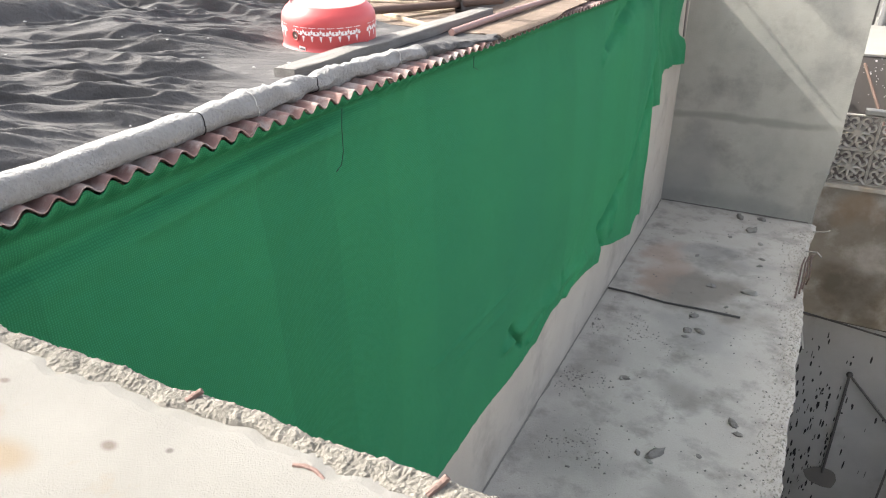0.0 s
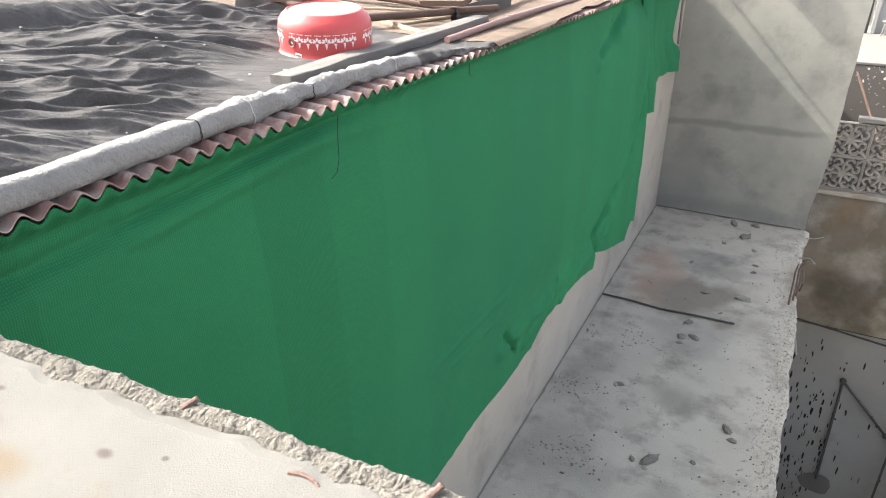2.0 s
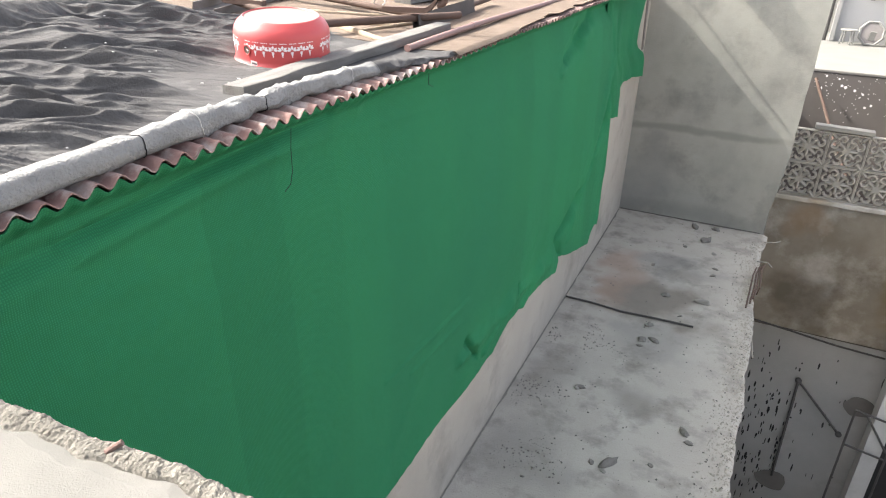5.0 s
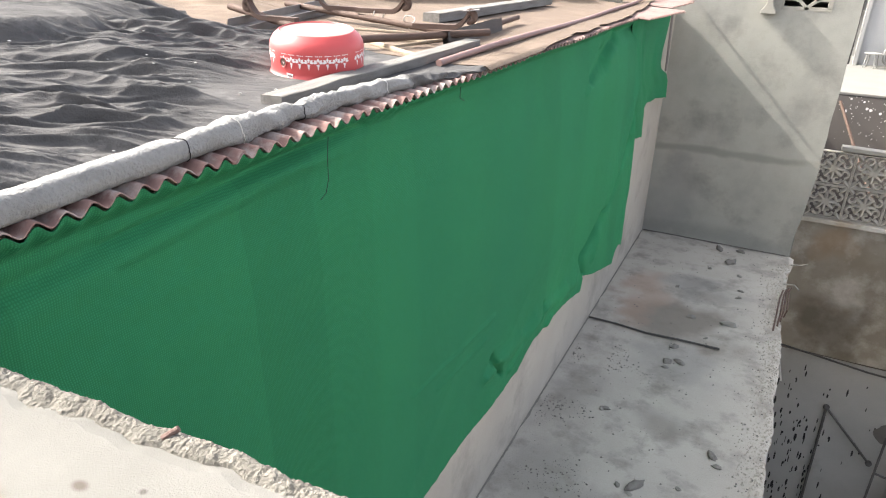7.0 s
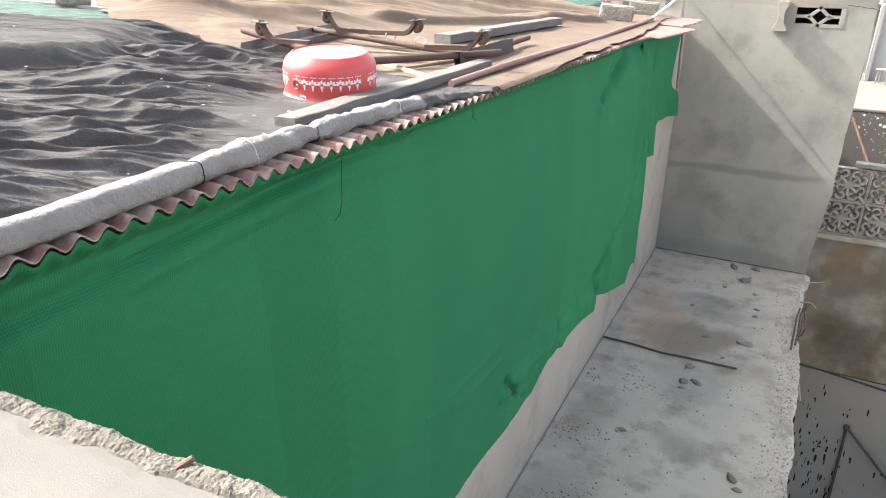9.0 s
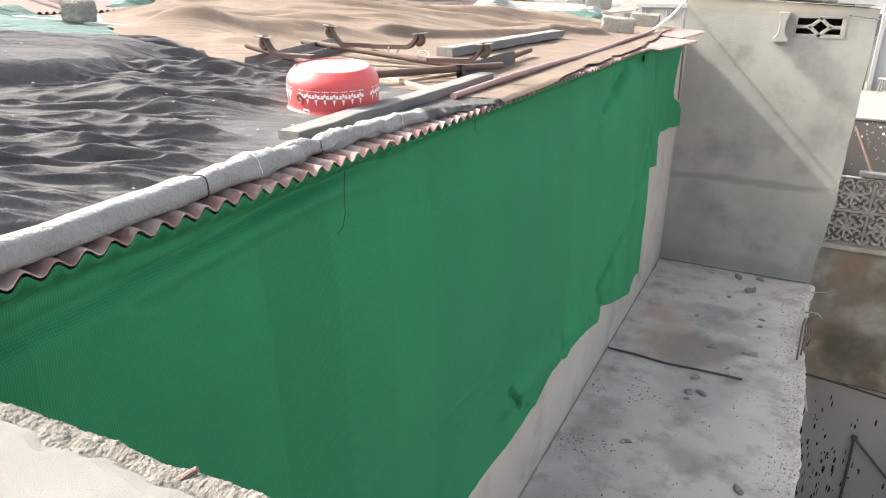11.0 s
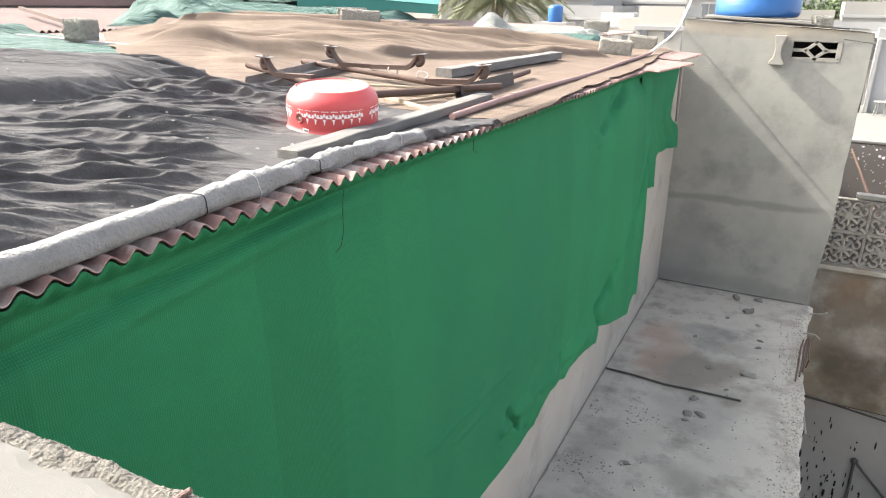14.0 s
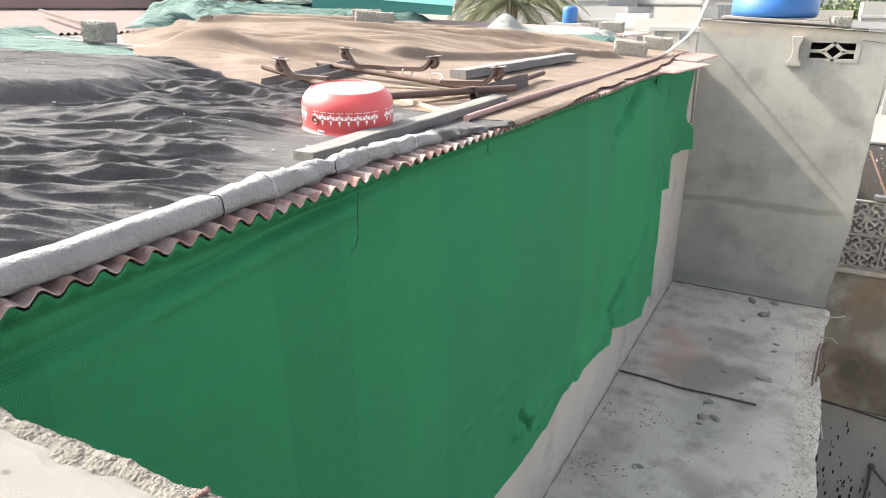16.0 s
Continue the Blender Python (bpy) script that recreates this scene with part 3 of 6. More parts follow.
BORDER = ((-4.2, 1.1), (-3.05, 2.0), (-2.85, 2.35), (-2.6, 2.85), (-2.42, 3.12), (-2.21, 3.2), (-1.54, 2.86), (-1.27, 2.81), (-0.8, 2.9), (-0.3, 2.95), (0.1, 2.95))


BURLAP_LOW = ((-5.2, 6.0), (-4.3, 4.8), (-4.1, 4.1), (-3.2, 3.45), (-2.75, 3.18), (-2.45, 3.08), (-2.21, 3.08), (-1.54, 2.76), (-1.27, 2.71), (-0.8, 2.8), (-0.3, 2.85), (0.0, 2.88), (0.2, 2.96))


def ridged(x, y, along, across, turn, seed, power=4):
    """Creases that run in one direction, sharp on top."""
    c, s = math.cos(radians(turn)), math.sin(radians(turn))
    p = Vector(((x * c + y * s) * along, (-x * s + y * c) * across, seed))
    bend = noise.noise(p * 0.45 + Vector((7, 3, 1))) * 0.9
    n = noise.noise(p + Vector((0, bend, 0)))
    return max(0.0, 1 - 2.2 * abs(n)) ** (power / 3)


def fold(x, y, spacing, turn, seed, wander, steep=0.11, wiggle=0.14):
    """Laid-over folds across one direction: a steep near face, a long far face, fading in and out along their length."""
    c, s = math.cos(radians(turn)), math.sin(radians(turn))
    a, d = x * c + y * s, -x * s + y * c
    phase = d / spacing + wander * noise.noise(Vector((a * 0.55 / (spacing * 3 + 0.3), d * 0.7 / (spacing * 3 + 0.3), seed))) + wiggle * noise.noise(Vector((a * 2.2, d * 1.5, seed + 3)))
    row = math.floor(phase)
    f = phase - row
    live = smooth(-0.38, 0.12, noise.noise(Vector((a * 0.8 / (spacing * 2 + 0.4), row * 7.3, seed + 9))))
    rise = smooth(0.0, steep, f) if f < steep else max(0.0, 1 - (f - steep) / (0.85 - steep)) ** 1.5
    return rise * live


def rolled(x, y, x1, y1, x2, y2, near, far):
    """One long fold between two places: steep towards the near side, gentle towards the far side."""
    dx, dy = x2 - x1, y2 - y1
    long = math.hypot(dx, dy)
    s = ((x - x1) * dx + (y - y1) * dy) / long
    d = (-(x - x1) * dy + (y - y1) * dx) / long + 0.025 * noise.noise(Vector((s * 2.6, x1, y1)))
    ends = smooth(-0.15, 0.15, s) * smooth(long + 0.15, long - 0.15, s)
    return ends * (smooth(-near, 0.0, d) if d < 0 else max(0.0, 1 - d / far) ** 1.6)


def hump(x, y, cx, cy, rx, ry, turn=0):
    c, s = math.cos(radians(turn)), math.sin(radians(turn))
    a, b = (x - cx) * c + (y - cy) * s, -(x - cx) * s + (y - cy) * c
    return math.exp(-(a / rx) ** 2 - (b / ry) ** 2)


def felt(u, v):
    y0 = -0.8
    x = -3.3 + (3.3 + through_points(ROLL_PATH, v)) * u
    lim = through_points(BORDER, x)
    y = y0 + (lim - y0) * (v + 0.8) / (2.98 + 0.8)
    x = -3.3 + (3.3 + through_points(ROLL_PATH, y)) * u
    fade = smooth(1.0, 0.94, u) * 0.85 + 0.15
    fade *= 1 - 0.95 * hump(x, y, -0.30, 2.20, 0.42, 0.36)
    fade *= 1 - 0.9 * hump(x, y, -0.12, 2.0, 0.16, 0.6)
    fade *= 1 - 0.9 * smooth(-0.6, -0.35, x) * smooth(1.45, 1.9, y)
    fade *= 1 - 0.7 * smooth(0.22, 0.04, lim - y)
    near = smooth(1.9, 0.9, y - 0.25 * (x + 1.0))
    far_off = 1 - 0.85 * near
    h = 0.018 + fade * (0.034 * fold(x, y, 0.37, 24, 1.0, 1.2, 0.10) * far_off + 0.018 * fold(x, y, 0.19, 34, 5.0, 1.2, 0.12) * far_off
                        + near * (0.026 * fold(x, y, 0.23, 45, 3.0, 1.2, 0.11) + 0.014 * fold(x, y, 0.13, 38, 7.0, 1.2, 0.16))
                        + 0.036 * ridged(x, y, 0.9, 4.2, 29, 31.0, 8) + 0.026 * ridged(x, y, 1.6, 8.5, 38, 33.0, 8) + 0.014 * ridged(x, y, 2.6, 15.0, 46, 35.0, 7)
                        + 0.010 * ridged(x, y, 1.8, 7.0, 8, 37.0, 8))
    h += fade * (0.018 * noise.noise(Vector((x * 1.3, y * 1.6, 2))) + 0.005 * noise.noise(Vector((x * 3.4, y * 3.4, 2)))) + 0.0015 * noise.noise(Vector((x * 16, y * 16, 4)))
    h += 0.042 * rolled(x, y, -1.30, 1.55, -0.90, 1.80, 0.04, 0.35) + 0.034 * rolled(x, y, -0.98, 1.76, -0.50, 2.16, 0.035, 0.20)
    h += 0.040 * rolled(x, y, -1.35, 2.14, -1.02, 2.52, 0.04, 0.25) + 0.035 * rolled(x, y, -1.2, 1.0, -0.62, 1.36, 0.04, 0.25)
    # the rounded pile that the felt is drawn over
    rough = 0.22 * noise.noise(Vector((x * 2.6, y * 2.6, 13))) + 0.08 * noise.noise(Vector((x * 7, y * 7, 14)))
    pile = max(smooth(0.40, 0.66, hump(x, y, -1.74, 1.86, 0.66, 0.34, 27) + rough), 0.85 * smooth(0.15, 0.6, hump(x, y, -2.2, 2.30, 0.60, 0.34, 27)))
    front = 1 - 0.6 * hump(x, y, -1.25, 1.35, 0.6, 0.28, 27)
    h = h * front * (1 - 0.85 * pile) + pile * (0.130 + 0.016 * fold(x, y, 0.45, 14, 2.2, 0.6, 0.2))
    h += 0.04 * hump(x, y, -2.1, 2.80, 0.35, 0.10, 25)
    h = 0.028 + (h - 0.028) * smooth(1.0, 0.985, (v + 0.8) / (2.98 + 0.8)) if x < -2.4 else h
    h = max(h, 0.026)
    lean = 0.50 * (h - 0.026) * (1 - pile) * fade
    return (x + 0.50 * lean, y - 0.87 * lean, roof_z(x) + h)


bm = sheet(span(0, 0.2, 50)[:-1] + span(0.2, 1, 540), span(-0.8, 0.3, 80)[:-1] + span(0.3, 2.98, 600), felt)
black_felt = tagged(link("felt_sheet", bm, M_FELT, smooth=True), "creased charcoal-grey felt sheet spread over the roof", "roof covering")
black_felt.data.set_sharp_from_angle(angle=math.pi)


def burlap(u, v):
    reach = eave_line(2.9 + 6.3 * v)[0] - EAVE_X
    at = 2.9 + 6.3 * v
    edge = EAVE_X + min(reach, 0.03) + 0.018 * smooth(4.2, 3.6, at) - 0.022 * smooth(3.6, 4.4, at) - 0.10 * smooth(5.9, 7.0, at) - 0.12 * smooth(7.0, 8.5, at)
    edge += (0.020 * noise.noise(Vector((v * 34, 1, 1))) + 0.010 * noise.noise(Vector((v * 150, 1, 1))) - 0.03 * smooth(0.25, 0.5, noise.noise(Vector((v * 17, 5, 1))))) * smooth(0.1, 0.3, v)
    x = -5.2 + (5.2 + edge) * u
    lo = through_points(BURLAP_LOW, x)
    lo += 0.02 * noise.noise(Vector((x * 7, 2, 2)))
    hi = 9.28 - 0.5 * smooth(-1.5, -4.5, x) - 0.42 * smooth(-0.25, -0.1, x)
    y = lo + (hi - lo) * v
    fade = smooth(1.0, 0.93, u)
    calm = 1 - 0.95 * smooth(-2.0, -1.4, x) * smooth(6.6, 5.6, y)
    big = 0.095 * fold(x, y, 1.15, 23, 21.0, 0.6, 0.09, 0.06) + 0.045 * fold(x, y, 0.55, 27, 25.0, 0.7, 0.13, 0.08) + 0.030 * ridged(x, y, 0.45, 2.0, 27, 51.0, 7) + 0.014 * ridged(x, y, 0.9, 4.4, 20, 53.0, 7)
    big *= 1 - 0.7 * smooth(6.8, 8.6, y)
    h = 0.026 + fade * big * smooth(-0.30, -0.9, x) * calm * smooth(0.1, 0.7, y - lo)
    h += 0.008 * fade * noise.noise(Vector((x * 2, y * 2, 12))) + 0.002 * noise.noise(Vector((x * 14, y * 14, 4)))
    lip = smooth(0.26, 0.0, y - lo) * smooth(-0.6, -0.9, x)
    h += (0.016 + 0.035 * hump(x, y, -2.35, 3.10, 0.25, 0.2)) * lip
    h += 0.13 * hump(x, y, -2.60, 3.70, 0.40, 0.24, 25) + 0.09 * hump(x, y, -3.5, 5.7, 1.3, 0.30, 25)
    h += 0.070 * rolled(x, y, -1.62, 4.6, -0.48, 7.0, 0.10, 0.5) + 0.040 * rolled(x, y, -2.74, 6.6, -2.66, 8.3, 0.10, 0.5) + 0.04 * smooth(-1.3, -1.7, x) * smooth(4.0, 4.6, y)
    h += 0.006 * (1 - fade)
    h -= 1.1 * max(0.0, x - EAVE_X - reach - 0.004)
    return (x, y, roof_z(x) + h)


bm = sheet(span(0, 1, 300), span(0, 1, 400), burlap, 0.004)
tagged(link("burlap_sheet", bm, M_BURLAP, smooth=True), "sandy brown burlap sheet draped in folds over the roof", "roof covering")

# rolled hem of the felt, tied with string
felt_roll = tagged(thing("felt_roll"), "rolled faded grey felt hem tied along the eave", "fabric roll")
ys = span(-0.6, 2.95, 260)


def roll_ring(y, k, n):
    x = through_points(ROLL_PATH, y)
    x += 0.004 * noise.noise(Vector((y * 3, 0, 0)))
    r = 0.037 - 0.006 * smooth(1.35, 1.7, y)
    r *= 1 + 0.06 * noise.noise(Vector((y * 2.2, 5, 5)))
    for tie, squeeze in ((1.175, 0.10), (1.69, 0.16), (2.16, 0.12)):
        r *= 1 - squeeze * math.exp(-((y - tie) / 0.022) ** 2)
    taper = smooth(2.15, 2.9, y)
    r *= 1 - 0.40 * taper
    a = math.tau * k / n
    crease = 0.004 * math.sin(a * 2 + y * 34 + 3 * noise.noise(Vector((y * 5, 1, 1)))) * (1 if y > 1.25 else 0.2) + 0.0035 * noise.noise(Vector((math.cos(a) * 1.2 + y * 9, math.sin(a) * 1.2, y * 6))) + (0.0075 if y > 1.25 else 0.0015) * ridged(a * 0.05 + y, a * 0.06, 5, 26, 35, 3.3, 5) + 0.010 * smooth(2.25, 2.5, y) * ridged(a * 0.06 + y, a * 0.08, 3, 16, 20, 6.3, 5)
    crease += 0.004 * max(0.0, math.cos(2 * (a - 0.9))) ** 6
    px = x + (r + crease) * math.cos(a) * (1 + 0.5 * taper)
    pz = (r * 0.9 + crease) * math.sin(a) * (1 - 0.55 * taper)
    return (px, y, roof_z(x) + 0.010 + r * 0.9 * (1 - 0.5 * taper) + pz)


for name, mat, stretch, lab in (("roll_body", M_ROLL, [y for y in ys if y < 2.34], ""), ("roll_tail", M_FELT, [y for y in ys if y > 2.32], "loose dark grey tail of the roll")):
    bm = bmesh.new()
    rings = [[bm.verts.new(roll_ring(y, k, 28)) for k in range(28)] for y in stretch]
    for r1, r2 in zip(rings, rings[1:]):
        for k in range(28):
            bm.faces.new((r1[k], r1[(k + 1) % 28], r2[(k + 1) % 28], r2[k]))
    bm.faces.new(rings[0][::-1])
    bm.faces.new(rings[-1])
    part(name, bm, mat, felt_roll, lab, smooth=True)
for tie, mat, lab in ((1.175, M_THREAD, "black tie thread"), (1.38, M_STRING, "white tie string"), (1.69, M_THREAD, "black tie thread"), (2.16, M_STRING, "white tie string")):
    bm = bmesh.new()
    ring = []
    for k in range(25):
        p = Vector(roll_ring(tie + 0.004 * math.sin(k * 0.7) + 0.003 * k / 12, k % 24, 24))
        c = Vector((through_points(ROLL_PATH, tie), tie, roof_z(0) + 0.05))
        ring.append(p + (p - c).normalized() * 0.002)
    tube(bm, ring, 0.0014, 6)
    part("tie_string", bm, mat, felt_roll, lab)

# ---------------------------------------------------------------- green net on the wall
NET_BOTTOM = ((-1.4, 0.9), (2.4, 0.87), (3.6, 0.84), (3.93, 0.81), (4.05, 0.88), (4.22, 0.93), (4.9, 0.86), (5.40, 0.80), (5.44, 0.94), (5.9, 0.80), (6.42, 0.62), (6.46, 0.72), (6.56, 0.76), (6.80, 0.69))
NET_END = ((0.6, 6.97), (1.35, 7.05), (2.0, 6.96), (2.7, 6.80), (3.05, 6.74))
shade_net = tagged(thing("shade_net"), "large emerald green shade net hung from the eave", "shade net")


def streak(y, z, y1, z1, y2, z2, width):
    """How near a point lies to a fold line that runs between two places on the wall."""
    dy, dz = y2 - y1, z2 - z1
    s = min(1.0, max(0.0, ((y - y1) * dy + (z - z1) * dz) / (dy * dy + dz * dz)))
    d = math.hypot(y - y1 - s * dy, z - z1 - s * dz)
    return math.exp(-(d / (width * (0.45 + 0.55 * s))) ** 2)


def crease(y, z, line, width):
    """The nearest of the stretches of a crease line."""
    return max(streak(y, z, *p, *q, width) for p, q in zip(line, line[1:]))


LONG_FOLD = ((5.34, 1.15), (5.84, 1.37), (6.15, 1.60), (6.50, 1.89), (6.62, 2.2), (6.66, 2.95))
END_FOLD = ((6.78, 0.72), (6.80, 1.04), (6.78, 1.59), (6.84, 1.95), (6.76, 2.3), (6.72, 2.95))
DIMPLE = ((5.16, 2.72), (5.45, 2.83), (5.75, 2.99))


def net(u, v):
    y = u
    zb = through_points(NET_BOTTOM, y) + 0.012 * noise.noise(Vector((y * 4, 6, 6))) + 0.010 * noise.noise(Vector((y * 15, 6, 6)))
    zt = EAVE_Z - 0.002
    z = zt + (zb - zt) * v + WAVE * math.sin(math.tau * y / PITCH) * smooth(3.4, 2.8, y) * max(0.0, 1 - 40 * v)
    # drawn back under the eave, hanging slack below
    x = 0.106 - 0.082 * smooth(0.0, 0.034, v) + 0.036 * smooth(0.04, 0.24, v) + 0.012 * min(1, 8 * v) * noise.noise(Vector((y * 0.8, z * 0.8, 1)))
    x += 0.022 * smooth(0.10, 0.5, v) * smooth(0.0, 2.5, y) * smooth(1.0, 0.6, v) * smooth(6.2, 4.5, y)
    x += 0.012 * smooth(0.05, 0.0, v) * noise.noise(Vector((y * 2.3, 3, 3)))
    x += 0.016 * crease(y, z, ((-0.3, 2.80), (0.9, 2.90), (2.2, 3.0)), 0.05) - 0.022 * crease(y, z, ((-0.3, 2.87), (0.9, 2.95), (2.0, 3.02)), 0.03)
    pull = smooth(0.30, 0.08, v) * smooth(0.0, 0.03, v) * smooth(4.2, 1.6, y)
    x += pull * (0.014 * ridged(y, z, 0.25, 3.4, -2, 40, 5) + 0.009 * ridged(y, z, 0.4, 8.0, -3, 47, 4))
    x += 0.006 * ridged(y, z, 0.5, 2.4, 40, 44, 5) * smooth(0.3, 0.8, v)
    x += 0.009 * crease(y, z, ((2.33, 1.63), (2.92, 1.59), (3.35, 1.56)), 0.018) + 0.007 * crease(y, z, ((2.6, 1.50), (3.25, 1.45)), 0.02)
    # folds that fall from the far top corner
    slack = smooth(4.8, 6.0, y) * smooth(0.0, 0.1, v)
    x += 0.075 * slack * smooth(6.9, 6.6, y)
    x += 0.026 * streak(y, z, 5.62, 1.05, 6.66, 2.6, 0.10) - 0.105 * crease(y, z, LONG_FOLD, 0.075)
    x += 0.020 * streak(y, z, 6.60, 0.7, 6.70, 2.6, 0.08) - 0.105 * crease(y, z, END_FOLD, 0.060)
    x -= 0.095 * crease(y, z, DIMPLE, 0.085)
    x += 0.016 * streak(y, z, 5.05, 2.62, 5.7, 2.88, 0.07)
    y += (through_points(NET_END, z) - 6.80) * smooth(5.7, 6.8, u)
    # tucks and the slack hem along the foot
    low = smooth(0.80, 1.0, v)
    x += low * (0.022 * noise.noise(Vector((y * 2.2, 0, 9))) + 0.008)
    x += 0.030 * crease(y, z, ((3.30, 1.14), (3.85, 1.12), (4.35, 1.10), (5.2, 0.98)), 0.09)
    x -= 0.055 * crease(y, z, ((3.60, 0.99), (3.50, 1.10), (3.41, 1.21)), 0.035) + 0.050 * crease(y, z, ((4.30, 1.05), (4.38, 1.14)), 0.035)
    x += 0.028 * streak(y, z, 3.72, 0.95, 4.15, 1.12, 0.06) + 0.030 * streak(y, z, 4.5, 0.92, 4.9, 1.05, 0.07) - 0.04 * streak(y, z, 5.44, 0.96, 5.34, 1.16, 0.05)
    return (max(x, 0.012), y, z)


bm = sheet(span(-0.3, 6.80, 860), span(0, 0.1, 26) + span(0.11, 1, 150), net, 0.003)
part("main_panel", bm, M_NET, shade_net, smooth=True)


FLAP_FOOT = ((0.0, 1.82), (0.16, 1.78), (0.19, 1.84), (0.20, 2.00), (0.34, 2.08), (0.62, 2.05), (0.8, 2.0), (1.0, 1.94))
FLAP_END = ((1.9, 8.95), (2.16, 8.86), (2.27, 8.66), (2.37, 8.30), (2.46, 8.12), (2.60, 8.12), (2.94, 8.27), (3.1, 8.32))


def flap(u, v):
    zb = through_points(FLAP_FOOT, u) + 0.02 * noise.noise(Vector((u * 22, 1, 1)))
    zt = 3.045
    z = zt + (zb - zt) * v
    left = 6.36 + 0.74 * v ** 1.3
    y = left + (through_points(FLAP_END, z) - left) * u + 0.02 * noise.noise(Vector((u * 6, v * 7, 1)))
    x = 0.086 + 0.016 * math.sin(u * 9 + v * 1.2) * (0.3 + 0.7 * v) + 0.007 * math.sin(u * 27 + 2 * v) * v + 0.014 * noise.noise(Vector((y * 2, z * 2, 5)))
    x += 0.030 * hump(u, 0, 0.11, 0, 0.07, 1) * smooth(0.0, 0.25, v) - 0.026 * hump(u, 0, 0.24, 0, 0.04, 1) * smooth(0.0, 0.3, v)
    x -= 0.02 * smooth(0.05, 0.0, u)
    return (x, y, z)


part("end_flap", sheet(span(0, 1, 90), span(0, 1, 90), flap, 0.003), M_NET, shade_net, "torn loose end flap of the net", smooth=True)
part("hanging_thread", tubed([(0.118, 1.70, 3.045), (0.112, 1.70, 2.98), (0.108, 1.705, 2.90), (0.108, 1.69, 2.86), (0.108, 1.66, 2.845)], 0.0012, 5), M_THREAD, shade_net, "loose black thread")
part("hanging_thread", tubed([(0.125, 2.66, 3.05), (0.12, 2.67, 3.0), (0.118, 2.72, 2.98)], 0.0014, 5), M_THREAD, shade_net, "loose black thread")
tagged(link("corner_pole", tubed([(0.10, 8.47, 2.33), (0.10, 8.31, 3.05)], 0.013, 8), M_GREY_STEEL), "thin grey metal pole under the eave corner", "pole")
# ---------------------------------------------------------------- things on the roof
def red_tub():
    tub = tagged(thing("red_tub", (-0.345, 2.29, roof_z(-0.345) + 0.026)), "upturned red plastic wash tub with a white printed border", "tub")
    bm = bmesh.new()
    prof = [(0.186, 0.0), (0.192, 0.004), (0.193, 0.012), (0.186, 0.018), (0.183, 0.03), (0.186, 0.07), (0.186, 0.11), (0.182, 0.128), (0.170, 0.148), (0.155, 0.159), (0.150, 0.166), (0.146, 0.168), (0.142, 0.164)]
    lathe(bm, prof, 72)
    part("tub_body", bm, M_RED, tub, smooth=True)
    bm = bmesh.new()
    rings = lathe(bm, [(0.143, 0.163), (0.10, 0.1635), (0.03, 0.164)], 72)
    bm.faces.new(rings[-1])
    part("tub_base", bm, M_PALE, tub, "sun-bleached pale tub base", smooth=True)
    bm = bmesh.new()
    lathe(bm, [(0.186, -0.002), (0.196, 0.0), (0.197, 0.006), (0.193, 0.009)], 72)
    part("tub_rim", bm, M_PALE, tub, "dusty pale rim", smooth=True)

    def on_side(a, z, lift):
        r = 0.186 + lift
        return Vector((r * math.cos(a), r * math.sin(a), z))

    centre_way = math.atan2(-2.29, 1.36 + 0.345)
    for k in range(-9, 11):
        if k in (-5, 4):
            continue
        a = centre_way + k * 0.19
        bm = bmesh.new()
        for lean, size in ((-1.3, 0.017), (-0.75, 0.019), (0, 0.020), (0.75, 0.019), (1.3, 0.017)):
            way = Vector((math.sin(lean), math.cos(lean) * 0.9))
            root = Vector((0, 0.076)) + way * 0.004
            tip = root + Vector((math.sin(lean), math.cos(lean) * 0.9)) * size
            side = Vector((math.cos(lean), -math.sin(lean))) * size * 0.26
            mid = root.lerp(tip, 0.55)
            vs = [bm.verts.new(on_side(a + p.x / 0.185, p.y, 0.0012)) for p in (root, mid + side, tip, mid - side)]
            bm.faces.new(vs)
        for d in (0.003, 0.008, 0.013, 0.018):
            w = 0.008 - d * 0.33
            vs = [bm.verts.new(on_side(a + p[0] / 0.185, 0.074 - d + p[1], 0.0012)) for p in ((-w, 0), (0, -0.005), (w, 0), (0, 0.003))]
            bm.faces.new(vs)
        for d in (-0.010, -0.003, 0.004, 0.011):
            vs = [bm.verts.new(on_side(a + (d + p[0]) / 0.185, 0.102 + p[1], 0.0012)) for p in ((0, 0), (0.005, 0), (0.005, 0.003), (0, 0.003))]
            bm.faces.new(vs)
        part("printed_motif", bm, M_WHITE, tub, "white printed leaf motif")
    # Brown disc stands in for light seen through the drain hole.
    a = centre_way - 0.78
    bm = bmesh.new()
    ring = [bm.verts.new(on_side(a + 0.015 * math.cos(q * math.tau / 16) / 0.185, 0.070 + 0.016 * math.sin(q * math.tau / 16), 0.0016)) for q in range(16)]
    bm.faces.new(ring)
    part("hole", bm, M_RUST, tub, "brown disc painting the lit inside seen through the drain hole")
    bm = bmesh.new()
    ring = [on_side(a + 0.0165 * math.cos(q * math.tau / 16) / 0.185, 0.070 + 0.0175 * math.sin(q * math.tau / 16), 0.002) for q in range(17)]
    tube(bm, ring, 0.002, 6)
    part("hole_ring", bm, M_RED, tub)
    a = centre_way - 0.62
    bm = bmesh.new()
    vs = [bm.verts.new(on_side(a + p[0] / 0.185, p[1], 0.0018)) for p in ((-0.015, 0.018), (0.014, 0.014), (0.014, 0.031), (-0.015, 0.034))]
    bm.faces.new(vs)
    tag = part("sticker", bm, M_WHITE, tub, "torn paper sticker")
    bm = bmesh.new()
    vs = [bm.verts.new(on_side(a + p[0] / 0.185, p[1], 0.0024)) for p in ((-0.010, 0.021), (0.012, 0.018), (0.012, 0.025), (-0.010, 0.027))]
